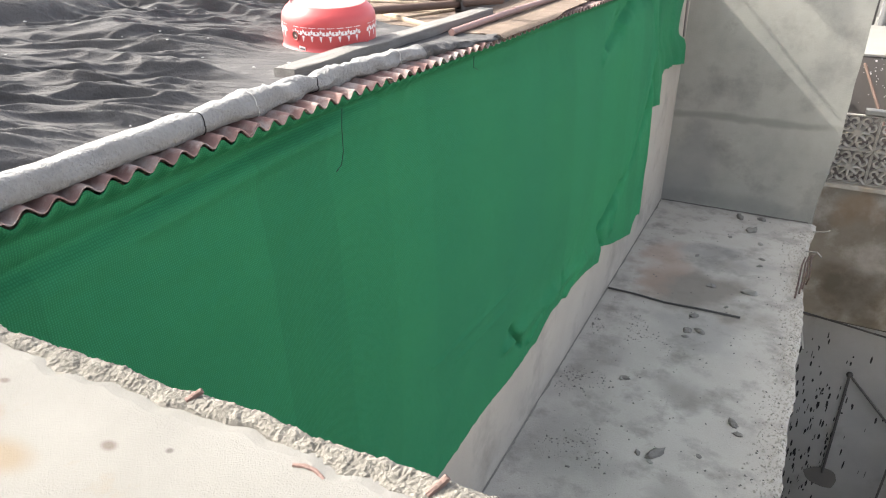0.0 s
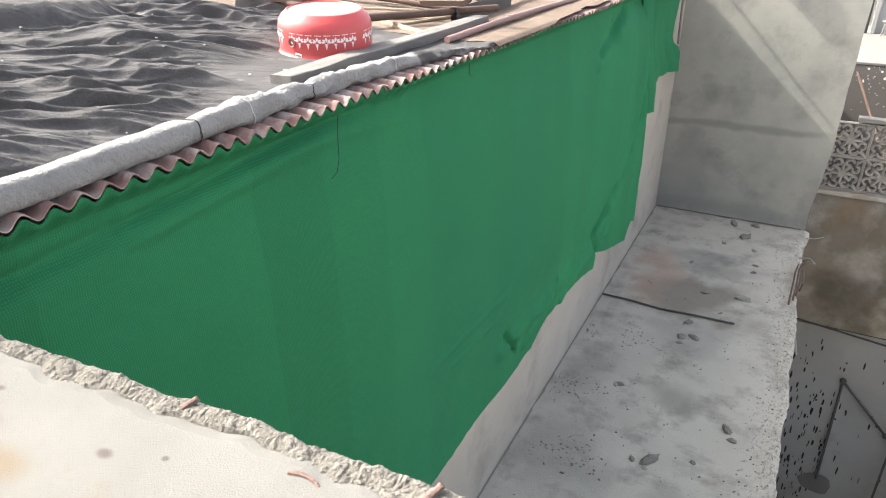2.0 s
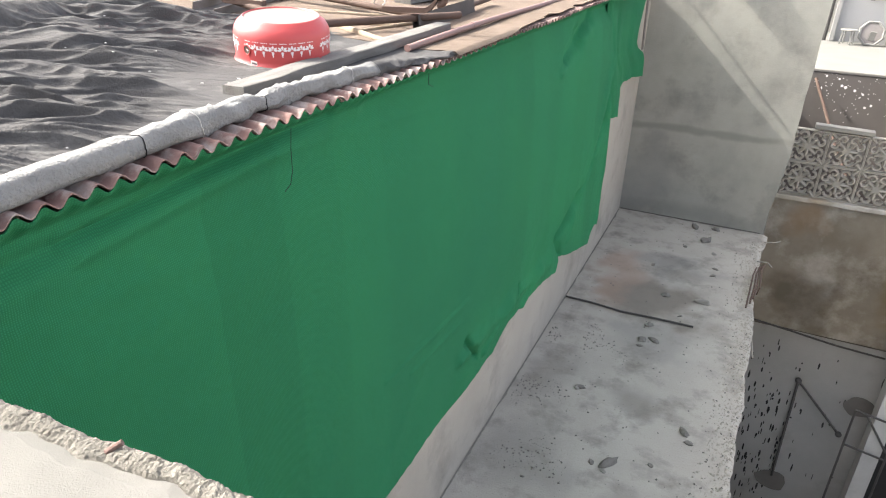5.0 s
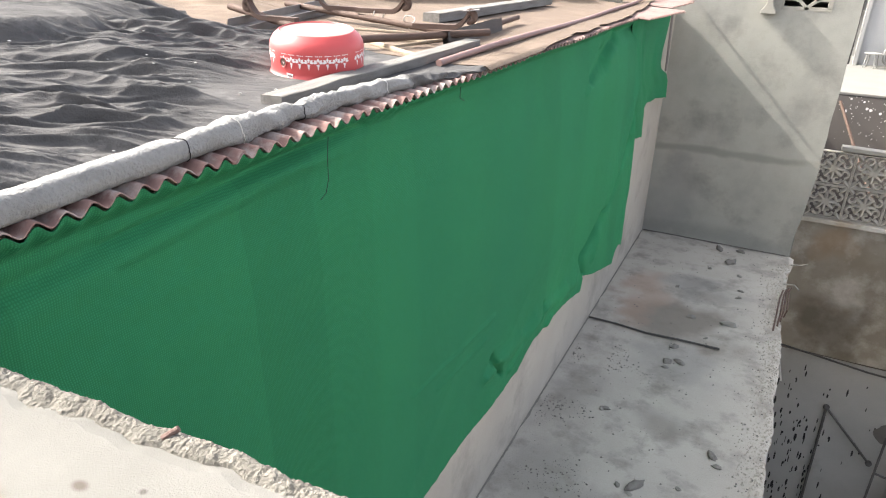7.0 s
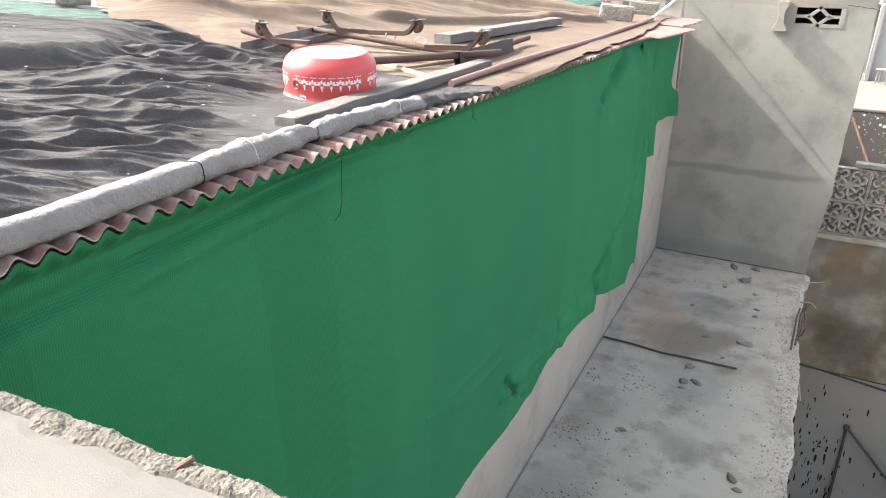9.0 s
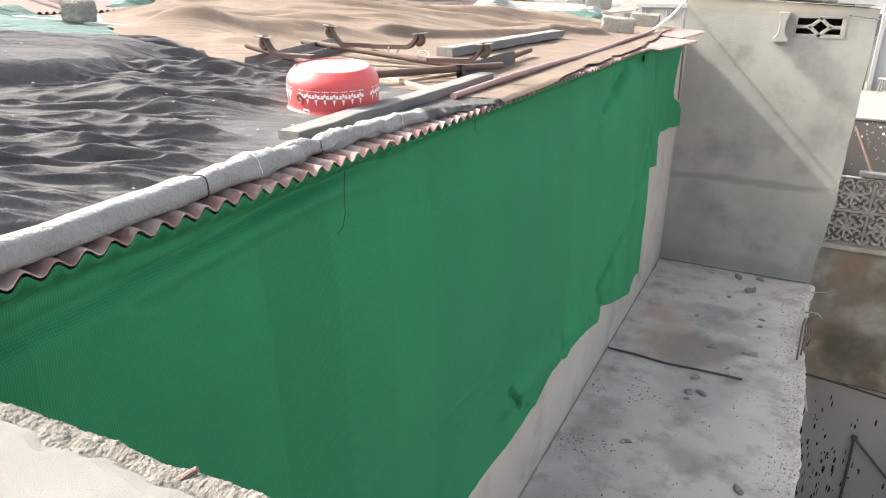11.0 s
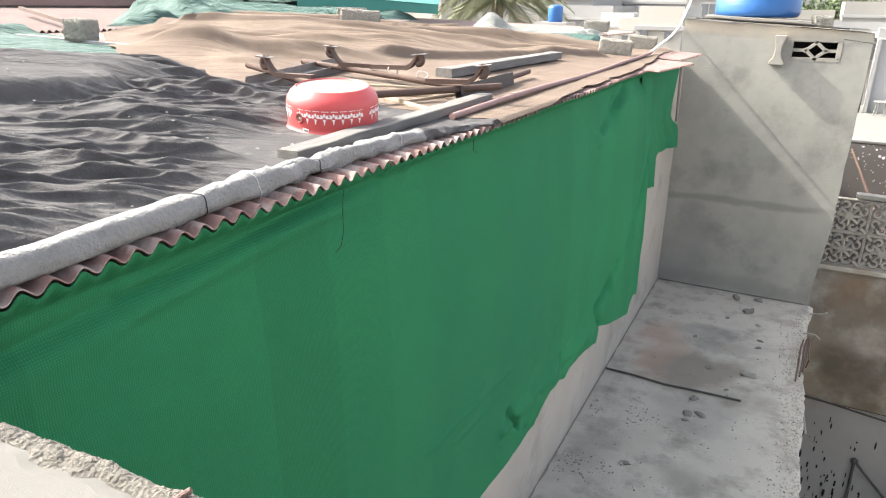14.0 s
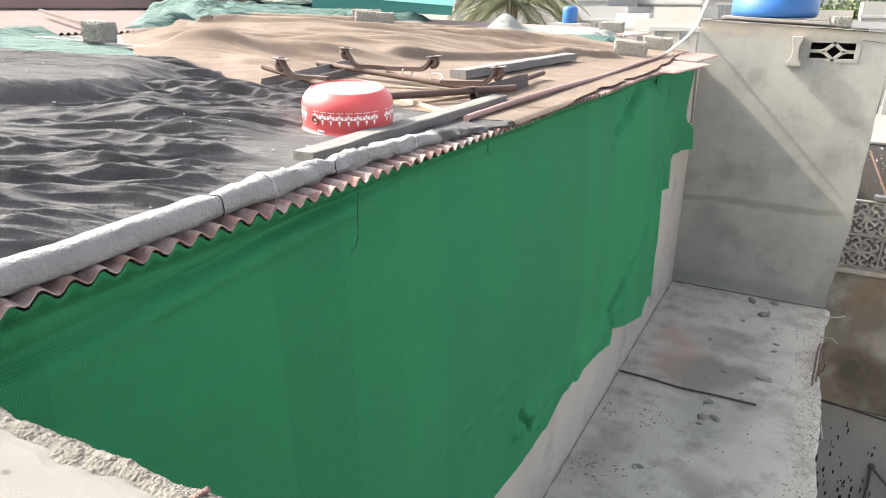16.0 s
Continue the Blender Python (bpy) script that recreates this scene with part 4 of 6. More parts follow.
    bm.faces.new(vs)
    part("sticker_print", bm, M_GREY_STEEL, tag)
    bm = bmesh.new()
    arc = [on_side(centre_way + 0.55 + 0.30 * s, 0.040 - 0.018 * math.sin((s + 1) / 2 * math.pi), 0.004 + 0.006 * math.sin((s + 1) / 2 * math.pi)) for s in span(-1, 1, 16)]
    tube(bm, arc, 0.004, 8)
    part("handle", bm, M_RED, tub, smooth=True)
    lean = Vector((-(1.36 + 0.345), 2.29, 0)).normalized().cross(Vector((0, 0, 1)))
    tub.matrix_world = tub.matrix_world @ Matrix.Rotation(radians(-5.5), 4, lean.cross(Vector((0, 0, 1))).cross(Vector((0, 0, 1))))
    return tub


red_tub()


def beam(name, a, b, w, h, mat, label, category, worn=0.004, group="", roll=0.0):
    """A sawn timber or bar between two points that lie under its lower face."""
    a, b = Vector(a), Vector(b)
    n = 24
    way = (b - a).normalized()
    side = Vector((0, 0, 1)).cross(way).normalized()
    up = way.cross(side)
    q = Matrix.Rotation(radians(roll), 3, way)
    side, up = q @ side, q @ up
    prof = [(-0.5, 0.03), (-0.47, 0), (0.47, 0), (0.5, 0.03), (0.5, 0.94), (0.46, 1), (-0.46, 1), (-0.5, 0.94)]
    bm = bmesh.new()
    rings = []
    for i in range(n + 1):
        c = a.lerp(b, i / n)
        ring = []
        for px, pz in prof:
            j = noise.noise(Vector((c.x * 5 + px * 3, c.y * 5, pz * 3))) * worn
            ring.append(bm.verts.new(c + side * (px * w + j) + up * (pz * h + j)))
        rings.append(ring)
    for r1, r2 in zip(rings, rings[1:]):
        for k in range(8):
            bm.faces.new((r1[k], r1[(k + 1) % 8], r2[(k + 1) % 8], r2[k]))
    bm.faces.new(rings[0][::-1])
    bm.faces.new(rings[-1])
    return tagged(link(name, bm, mat), label, category, group=group)


beam("wooden_plank", (-0.125, 1.73, roof_z(-0.13) + 0.016), (-0.155, 3.40, roof_z(-0.16) + 0.028), 0.085, 0.042, M_WOOD,
     "weathered grey wooden beam lying beside the tub", "beam", 0.006)
beam("wooden_plank", (-0.76, 4.08, roof_z(-0.76) + 0.03), (-0.68, 6.15, roof_z(-0.66) + 0.04), 0.12, 0.06, M_WOOD,
     "weathered grey wooden board lying on the burlap", "board", 0.006)

# conduit along the eave, then up to the tower
pipe = tagged(thing("conduit_pipe"), "faded pink plastic pipe running along the roof edge", "pipe")
pts = [(-0.045 - 0.022 * (y - 2.9), y, roof_z(-0.1) + 0.040 + 0.006 * math.sin(y * 2.1) + 0.020 * smooth(7.0, 7.8, y)) for y in span(2.78, 7.8, 24)]
part("pipe_run", tubed(pts, 0.0160, 12), M_CONDUIT, pipe, smooth=True)
pts = [(-0.153, 7.8, roof_z(-0.1) + 0.062), (-0.16, 8.3, 3.195), (-0.16, 8.71, 3.236), (-0.14, 9.0, 3.30), (-0.105, 9.25, 3.40), (-0.10, 9.52, 3.56), (-0.08, 9.8, 3.75), (-0.05, 10.2, 4.02)]
part("pipe_end", tubed(pts, 0.016, 12), M_WHITE_PIPE, pipe, "white pipe end", smooth=True)
for y in (3.6, 5.0, 6.4):
    x = -0.045 - 0.022 * (y - 2.9)
    part("pipe_socket", tubed([(x, y - 0.04, roof_z(-0.1) + 0.040 + 0.006 * math.sin(y * 2.1)), (x, y + 0.04, roof_z(-0.1) + 0.040 + 0.006 * math.sin(y * 2.1))], 0.0185, 12), M_CONDUIT, pipe, smooth=True)


def rough_block(size, seed):
    """A coarse cast block: worn corners, pitted faces."""
    bm = bmesh.new()
    n = 26
    cells = {}

    def corner(i, j, k):
        if (i, j, k) not in cells:
            p = Vector((i / n - 0.5, j / n - 0.5, k / n - 0.5))
            q = Vector((p.x * size[0], p.y * size[1], p.z * size[2]))
            near = sorted((size[a] / 2 - abs(q[a]) for a in range(3)))
            wear = 0.010 * max(0.0, 1 - near[1] / 0.022) * (1.0 + noise.noise(q * 18 + Vector((seed, 1, 1))))
            pit = noise.noise(q * 50 + Vector((seed * 7, 0, 0))) * 0.006 + noise.noise(q * 110 + Vector((seed * 3, 4, 0))) * 0.005 + noise.noise(q * 12 + Vector((seed, 9, 0))) * 0.006
            q *= 1 - wear / max(0.05, q.length) + pit / max(0.05, q.length)
            cells[i, j, k] = bm.verts.new(q + Vector((0, 0, size[2] / 2)))
        return cells[i, j, k]

    for a in range(n):
        for b in range(n):
            for lim in (0, n):
                for quad in (((a, b, lim), (a + 1, b, lim), (a + 1, b + 1, lim), (a, b + 1, lim)),
                             ((a, lim, b), (a, lim, b + 1), (a + 1, lim, b + 1), (a + 1, lim, b)),
                             ((lim, a, b), (lim, a + 1, b), (lim, a + 1, b + 1), (lim, a, b + 1))):
                    f = [corner(*c) for c in quad]
                    bm.faces.new(f if lim else f[::-1])
    return bm


for i, (x, y, turn, size, up) in enumerate(((-0.47, 7.48, 14, (0.34, 0.20, 0.165), 0.012), (-0.46, 8.75, 8, (0.34, 0.20, 0.165), 0.012),
                                            (-3.22, 6.75, 36, (0.44, 0.22, 0.21), 0.075), (-3.55, 3.50, 20, (0.17, 0.20, 0.16), 0.04))):
    b = link("concrete_block", rough_block(size, i), M_BLOCK)
    b.matrix_world = pose(x, y, roof_z(x) + up, 0, 4, turn)
    tagged(b, ("rough grey concrete block weighing down the roof covering", "rough grey concrete block beside the white pipe",
               "pale rough concrete block on the burlap folds", "coarse pitted concrete block by the pink roof")[i], "concrete block", group="weight blocks")


# ---- rusty bars and brackets
def bar(a, b, r, mat=M_RUST, label="rusty brown steel bar in a scrap pile", sag=0.0):
    a, b = Vector(a), Vector(b)
    pts = [a.lerp(b, s) - Vector((0, 0, sag * math.sin(s * math.pi))) for s in span(0, 1, 8)]
    return tagged(link("steel_bar", tubed(pts, r, 10), mat, smooth=True), label, "metal bar", group="scrap steel pile")


def gate_bracket(place, turn, lean, length, height, label):
    """A flat bar bent up at its end into a curled foot with a small plate."""
    g = tagged(thing("steel_bracket", place, turn), label, "bracket", group="scrap steel pile")
    bm = bmesh.new()
    line = [(s * length, 0, 0.012 + 0.012 * lean * s) for s in span(0, 0.72, 6)]
    for s in span(0.1, 1, 8):
        line.append((length * (0.72 + 0.22 * s), 0, 0.02 + height * s ** 1.8))
    w = 0.05
    rows = [[bm.verts.new((p[0], -w / 2, p[2])), bm.verts.new((p[0], w / 2, p[2])), bm.verts.new((p[0], w / 2, p[2] + 0.026)), bm.verts.new((p[0], -w / 2, p[2] + 0.026))] for p in line]
    for r1, r2 in zip(rows, rows[1:]):
        for k in range(4):
            bm.faces.new((r1[k], r1[(k + 1) % 4], r2[(k + 1) % 4], r2[k]))
    bm.faces.new(rows[0])
    bm.faces.new(rows[-1][::-1])
    part("arm", bm, M_RUST, g)
    end = Vector(line[-1])
    bm = bmesh.new()
    curl = [end + Vector((0.022 * math.sin(a) - 0.0, 0, -0.016 + 0.022 * math.cos(a))) for a in span(-0.6, 3.6, 12)]
    tube(bm, curl, 0.019, 10)
    part("curled_foot", bm, M_RUST, g, smooth=True)
    part("end_plate", boxed((end.x + 0.005, 0, end.z + 0.016), (0.085, 0.06, 0.005), (0, -6, 8), 0.001), M_GREY_STEEL, g, "pale flat end plate")
    return g


def channel(a, b, w, h, label, lean=0.0, mat=None):
    """An angle or channel section lying on its back."""
    a, b = Vector(a), Vector(b)
    way = (b - a).normalized()
    side = Vector((0, 0, 1)).cross(way).normalized()
    up = way.cross(side)
    q = Matrix.Rotation(radians(lean), 3, way)
    side, up = q @ side, q @ up
    prof = [(-0.5, 1.0), (-0.5, 0.0), (0.5, 0.0), (0.5, 1.0), (0.47, 1.0), (0.47, 0.06), (-0.47, 0.06), (-0.47, 1.0)]
    bm = bmesh.new()
    rings = [[bm.verts.new(c + side * (px * w) + up * (pz * h)) for px, pz in prof] for c in (a, b)]
    for k in range(8):
        bm.faces.new((rings[0][k], rings[0][(k + 1) % 8], rings[1][(k + 1) % 8], rings[1][k]))
    bmesh.ops.recalc_face_normals(bm, faces=bm.faces[:])
    return tagged(link("steel_channel", bm, mat or M_GREY_STEEL), label, "metal channel", group="scrap steel pile")


RZ = roof_z
channel((-1.19, 2.76, RZ(-1.2) + 0.035), (-1.44, 3.92, RZ(-1.44) + 0.045), 0.12, 0.045, "grey steel channel lying open on the felt edge", 14)
channel((-0.27, 3.32, RZ(-0.27) + 0.012), (-0.33, 4.22, RZ(-0.33) + 0.014), 0.035, 0.085, "dark steel channel standing on its edge", -8, M_SCRAP)
bar((-1.44, 2.99, RZ(-1.44) + 0.115), (-0.80, 2.90, RZ(-0.8) + 0.060), 0.019)
bar((-1.54, 3.60, RZ(-1.54) + 0.085), (-0.33, 3.50, RZ(-0.33) + 0.070), 0.018)
bar((-0.96, 3.66, RZ(-0.96) + 0.055), (-0.36, 3.72, RZ(-0.36) + 0.050), 0.016)
bar((-0.52, 2.84, RZ(-0.52) + 0.075), (-0.16, 3.62, RZ(-0.16) + 0.085), 0.020)
bar((-0.29, 3.46, RZ(-0.29) + 0.055), (-0.37, 4.63, RZ(-0.37) + 0.070), 0.018)
bar((-0.95, 3.30, RZ(-0.95) + 0.030), (-0.45, 3.62, RZ(-0.45) + 0.030), 0.013, M_STICK, "pale weathered stick under the steel bars")
bar((-0.56, 3.05, RZ(-0.56) + 0.030), (-0.17, 2.85, RZ(-0.17) + 0.034), 0.017, M_STICK, "pale split stick lying on the felt")
bar((-0.44, 3.01, RZ(-0.44) + 0.028), (-0.33, 3.72, RZ(-0.33) + 0.030), 0.012, M_STICK, "pale split stick lying on the burlap")
bar((-0.70, 3.10, RZ(-0.70) + 0.028), (-0.38, 3.32, RZ(-0.38) + 0.030), 0.011, M_STICK, "thin pale stick lying on the burlap")
gate_bracket((-0.96, 2.955, RZ(-0.96) + 0.075), 188, 0.5, 0.30, 0.085, "rusty bent gate bracket with a flat end plate")
gate_bracket((-0.98, 3.63, RZ(-0.98) + 0.085), 196, 0.5, 0.32, 0.10, "rusty bent gate bracket with a flat end plate")
gate_bracket((-0.98, 3.56, RZ(-0.98) + 0.088), 5, 0.5, 0.33, 0.07, "rusty curled gate bracket in the scrap pile")
gate_bracket((-0.46, 3.30, RZ(-0.46) + 0.085), 10, 0.5, 0.33, 0.08, "rusty curled gate bracket in the scrap pile")
for k, (x, y) in enumerate(((-0.84, 3.56), (-0.62, 3.53))):
    bm = bmesh.new()
    tube(bm, [(x + 0.03 * math.cos(a) + 0.008 * math.sin(3 * a), y + 0.02 * math.sin(2 * a), RZ(x) + 0.09 + 0.034 * math.sin(a)) for a in span(0, math.tau * 1.6, 26)], 0.0035, 6)
    tagged(link("tie_cord", bm, M_STRING, smooth=True), "knotted white cord round the rusty bars", "cord", group="cords")

# ---------------------------------------------------------------- tower fittings
vent_block = tagged(thing("vent_grille"), "cast stone ventilator grille with a central diamond", "vent grille")
cx, cz = (vent[0] + vent[1]) / 2, (vent[2] + vent[3]) / 2
w, h = vent[1] - vent[0], vent[3] - vent[2]
for c, s in (((cx, 9.30, vent[3] - 0.012), (w, 0.11, 0.024)), ((cx, 9.30, vent[2] + 0.02), (w, 0.11, 0.04)),
             ((vent[0] + 0.012, 9.30, cz), (0.024, 0.11, h - 0.048)), ((vent[1] - 0.025, 9.30, cz), (0.05, 0.11, h - 0.048)),
             ((vent[0] + 0.085, 9.30, cz), (0.122, 0.09, 0.034)), ((vent[1] - 0.10, 9.30, cz), (0.122, 0.09, 0.034))):
    part("grille_bar", boxed(c, s, (0, 0, 0), 0.004), M_STONE, vent_block)
for sx in (-1, 1):
    for sz in (-1, 1):
        part("diamond_bar", boxed((cx + sx * 0.052, 9.295, cz + sz * 0.045), (0.188, 0.10, 0.036), (0, math.degrees(math.atan2(0.088, 0.10)) * sx * sz, 0), 0.004), M_STONE, vent_block)
for dx, dz in ((0, 0.088), (0, -0.088), (0.104, 0), (-0.104, 0)):
    part("diamond_joint", boxed((cx + dx, 9.295, cz + dz), (0.044, 0.096, 0.040), (0, 0, 0), 0.004), M_STONE, vent_block)
# Black panel stands in for the unlit room behind the grille.
structure(link("vent_void_panel", boxed((0.95, 9.60, 3.15), (1.6, 0.05, 0.5)), M_DARK), "near-black panel painting the darkness behind the ventilator", "wall")

bm = bmesh.new()
rings = []
for z, hw in ((2.98, 0.095), (3.02, 0.095), (3.05, 0.060), (3.09, 0.042), (3.17, 0.036), (3.22, 0.045), (3.255, 0.065), (3.27, 0.068), (3.31, 0.068)):
    rings.append([bm.verts.new((1.045 + sx * hw * 0.85 + 0.012 * (z - 3.1), 9.25 - dy, z)) for sx, dy in ((-1, 0.0), (-1, 0.11), (1, 0.11), (1, 0.0))])
for r1, r2 in zip(rings, rings[1:]):
    for k in range(4):
        bm.faces.new((r1[k], r1[(k + 1) % 4], r2[(k + 1) % 4], r2[k]))
bm.faces.new(rings[0][::-1])
bm.faces.new(rings[-1])
bmesh.ops.recalc_face_normals(bm, faces=bm.faces[:])
bmesh.ops.bevel(bm, geom=bm.edges[:], offset=0.004, segments=1, affect="EDGES")
tagged(link("stone_bracket", bm, M_STONE), "cast stone baluster-shaped bracket fixed to the tower", "bracket")

tank = tagged(thing("water_tank", (0.68, 10.2, 3.50)), "large blue plastic water tank on the tower roof", "water tank")
bm = bmesh.new()
prof = [(0.0, 0.0), (0.46, 0.0), (0.50, 0.02), (0.515, 0.06)]
for k in range(5):
    z = 0.06 + k * 0.20
    prof += [(0.515, z + 0.02), (0.515, z + 0.15), (0.50, z + 0.17), (0.50, z + 0.19)]
prof += [(0.515, 1.10), (0.40, 1.24), (0.22, 1.30), (0.22, 1.36), (0.0, 1.37)]
lathe(bm, prof, 64)
part("tank_body", bm, M_BLUE, tank, smooth=True)
tagged(link("tank_base", boxed((0.72, 10.02, 3.478), (1.22, 0.9, 0.035), (0, 2.5, 2), 0.006), M_STONE), "thin cement pad under the water tank", "pad")
pts = [(0.05, 9.32, 3.485), (0.3, 9.28, 3.49), (0.7, 9.30, 3.465), (1.1, 9.29, 3.45), (1.4, 9.34, 3.43)]
tagged(link("roof_cable", tubed(pts, 0.009, 8), M_PIPE_DARK, smooth=True), "dark cable trailing along the tower top", "cable")
b = link("concrete_block", rough_block((0.22, 0.2, 0.13), 9), M_BLOCK)
b.matrix_world = pose(1.45, 9.85, 3.40, 0, 0, 15)
tagged(b, "rough concrete block beside the blue water tank", "concrete block", group="weight blocks")

# ---------------------------------------------------------------- ledge debris
rod = [(0.02, 5.50, 0.018), (0.3, 5.50, 0.017), (0.62, 5.47, 0.016), (0.95, 5.49, 0.018), (1.34, 5.50, 0.018)]
rod = [(x, y * 1.161, z) for x, y, z in rod]
tagged(link("iron_rod", tubed(rod, 0.011, 8), M_PIPE_DARK, smooth=True), "thin dark iron rod lying across the ledge", "rod")
random.seed(12)


def rubble(x, y, size, seed, flat=0.5):
    bm = bmesh.new()
    bmesh.ops.create_icosphere(bm, subdivisions=2, radius=1.0)
    for v in bm.verts:
        n = 1 + 0.45 * noise.noise(v.co * 1.4 + Vector((seed * 3.1, 0, 0))) + 0.2 * noise.noise(v.co * 4 + Vector((seed, 5, 0)))
        v.co = Vector((v.co.x * n * size[0], v.co.y * n * size[1], max(-0.2, v.co.z) * n * size[0] * flat))
    b = link("rubble", bm, M_STONE if seed % 7 == 0 else M_RUBBLE)
    b.matrix_world = pose(x, y, 0.2 * size[0] * flat, 0, 0, seed * 47 % 180)
    return tagged(b, "broken lump of mortar rubble on the ledge", "rubble", group="ledge rubble")


RUBBLE = ((1.38, 6.96, 0.105), (0.93, 6.23, 0.066), (0.91, 5.93, 0.064), (1.02, 5.96, 0.076),
          (0.91, 5.81, 0.040), (0.99, 4.09, 0.103), (0.87, 4.05, 0.041), (0.97, 4.00, 0.032),
          (0.56, 4.91, 0.051), (1.24, 8.68, 0.102), (1.06, 9.05, 0.106), (1.32, 9.10, 0.074),
          (0.99, 6.95, 0.059), (0.74, 7.64, 0.043), (1.37, 8.30, 0.045), (1.42, 7.87, 0.043),
          (1.41, 7.68, 0.043), (1.02, 8.36, 0.038), (1.46, 4.71, 0.074), (1.51, 4.60, 0.044),
          (1.19, 6.56, 0.031), (0.54, 4.90, 0.041), (1.28, 4.22, 0.028), (0.45, 3.68, 0.022))
for i, (x, y, r) in enumerate(RUBBLE):
    rubble(x, y, (r * 0.85, r * (0.35 + 0.4 * (i * 7 % 5) / 5)), i, 0.45)

bars = tagged(thing("rebar_bundle"), "rusty reinforcing bars bent out of the ledge rim", "rebar")
for k, dx in enumerate((0.0, 0.035, 0.06, 0.09)):
    pts = [(1.80 + dx, 7.05 + 0.12 * k, 0.02), (1.815 + dx, 7.4, 0.05 + 0.02 * k), (1.83 + dx, 7.75 + 0.08 * k, 0.08), (1.86 + dx, 8.05 + 0.04 * k, 0.05)]
    part("bent_bar", tubed(pts, 0.009, 8), M_RUST, bars, smooth=True)
for k, pts in enumerate((((1.86, 8.28, 0.03), (1.98, 8.26, 0.05), (2.03, 8.18, 0.03)), ((1.93, 9.0, 0.0), (2.05, 8.95, 0.04), (2.11, 8.98, 0.06)), ((1.86, 6.6, -0.02), (1.90, 6.5, -0.06), (1.93, 6.3, -0.12)))):
    part("mortar_strip", tubed(pts, 0.009, 6), M_STONE, bars, "pale mortar-crusted bar end", smooth=True)

# ---------------------------------------------------------------- court wall fittings
pipe_w = tagged(thing("court_pipe"), "dark rusted pipe with an elbow on the court wall", "pipe")
part("riser", tubed([(3.08, 10.60, -4.92), (3.03, 10.60, -2.90)], 0.022, 10), M_PIPE_DARK, pipe_w, smooth=True)
part("branch", tubed([(3.03, 10.60, -2.90), (3.80, 10.60, -3.70)], 0.019, 10), M_PIPE_DARK, pipe_w, smooth=True)
bm = bmesh.new()
bmesh.ops.create_uvsphere(bm, u_segments=12, v_segments=8, radius=0.05, matrix=Matrix.Translation((3.03, 10.60, -2.90)))
part("elbow", bm, M_PIPE_DARK, pipe_w, smooth=True)
bm = bmesh.new()
bmesh.ops.create_uvsphere(bm, u_segments=12, v_segments=8, radius=0.05, matrix=Matrix.Translation((3.81, 10.60, -3.71)))
part("cap", bm, M_PIPE_DARK, pipe_w, smooth=True)
tagged(link("wall_conduit", tubed([(2.0, 10.62, -1.98), (2.7, 10.62, -2.05), (3.4, 10.62, -2.13), (4.05, 10.62, -2.16)], 0.016, 8), M_PIPE_DARK, smooth=True), "thin dark conduit along the court wall", "conduit")
random.seed(21)
bm = bmesh.new()
for k in range(240):
    x = 2.0 + abs(random.gauss(0, 0.9))
    z = random.uniform(-5.6, -2.3)
    if random.random() < 0.55:
        x, z = random.uniform(2.0, 3.1), random.uniform(-5.8, -3.2)
    w, h = random.uniform(0.006, 0.022), random.uniform(0.02, 0.10)
    ring = [bm.verts.new((x + w * math.cos(a) * (0.6 + 0.4 * random.random()), 10.646, z + h * math.sin(a) * (0.7 + 0.3 * random.random()))) for a in span(0, math.tau * 7 / 8, 7)]
    bm.faces.new(ring)
tagged(link("tar_drips", bm, M_DARK), "black tar drips spattered on the court wall", "drips", kind="stuff")
for k, (x, z, rx, rz) in enumerate(((3.10, -5.05, 0.26, 0.20), (3.97, -3.13, 0.22, 0.18), (4.30, -2.6, 0.16, 0.4))):
    bm = bmesh.new()
    ring = [bm.verts.new((x + rx * math.cos(a) * (1 + 0.3 * noise.noise(Vector((math.cos(a) * 1.5, math.sin(a) * 1.5, k)))), 10.645, z + rz * math.sin(a) * (1 + 0.3 * noise.noise(Vector((math.cos(a), math.sin(a), k + 5)))))) for a in span(0, math.tau * 31 / 32, 31)]
    bm.faces.new(ring)
    structure(link("damp_patch", bm, M_DAMP), "dark damp stain on the court wall", "stain")
structure(link("floor_court", boxed((4.5, 5.0, -6.62), (9.4, 11.4, 0.1)), M_COURT), "shaded cement courtyard floor", "floor")
structure(link("wall_side_court", boxed((4.30, 8.1, -0.84), (0.2, 5.18, 1.84)), M_BROWN_WALL), "stained plaster return wall at the corner", "wall")
bm = boxed((4.62, 10.42, -1.84), (1.25, 0.34, 0.13), (0, 0, 3), 0.01)
bmesh.ops.subdivide_edges(bm, edges=bm.edges[:], cuts=5, use_grid_fill=True)
for v in bm.verts:
    v.co += Vector((0, noise.noise(v.co * 9) * 0.02, noise.noise(v.co * 11 + Vector((3, 0, 0))) * 0.018))
structure(link("court_lintel", bm, M_BROKEN), "weathered broken lintel over the court opening", "beam")
structure(link("court_jamb", boxed((4.27, 10.50, -4.28), (0.24, 0.28, 4.66)), M_COURT), "grey plastered jamb beside the dark opening", "wall")
# Solid near-black panel: the opening's shade is painted, nothing lies behind it.
structure(link("doorway_void_panel", boxed((4.95, 10.58, -4.28), (1.1, 0.12, 4.66)), M_DARK), "near-black panel painting the dark of the opening under the lintel", "doorway")
structure(link("wall_east", boxed((5.75, 5.3, -5.0), (0.2, 11.0, 3.2)), M_CREAM), "plain painted wall across the court", "wall")
frame_t = tagged(thing("metal_frame"), "dark square metal frame standing by the court wall", "metal frame")
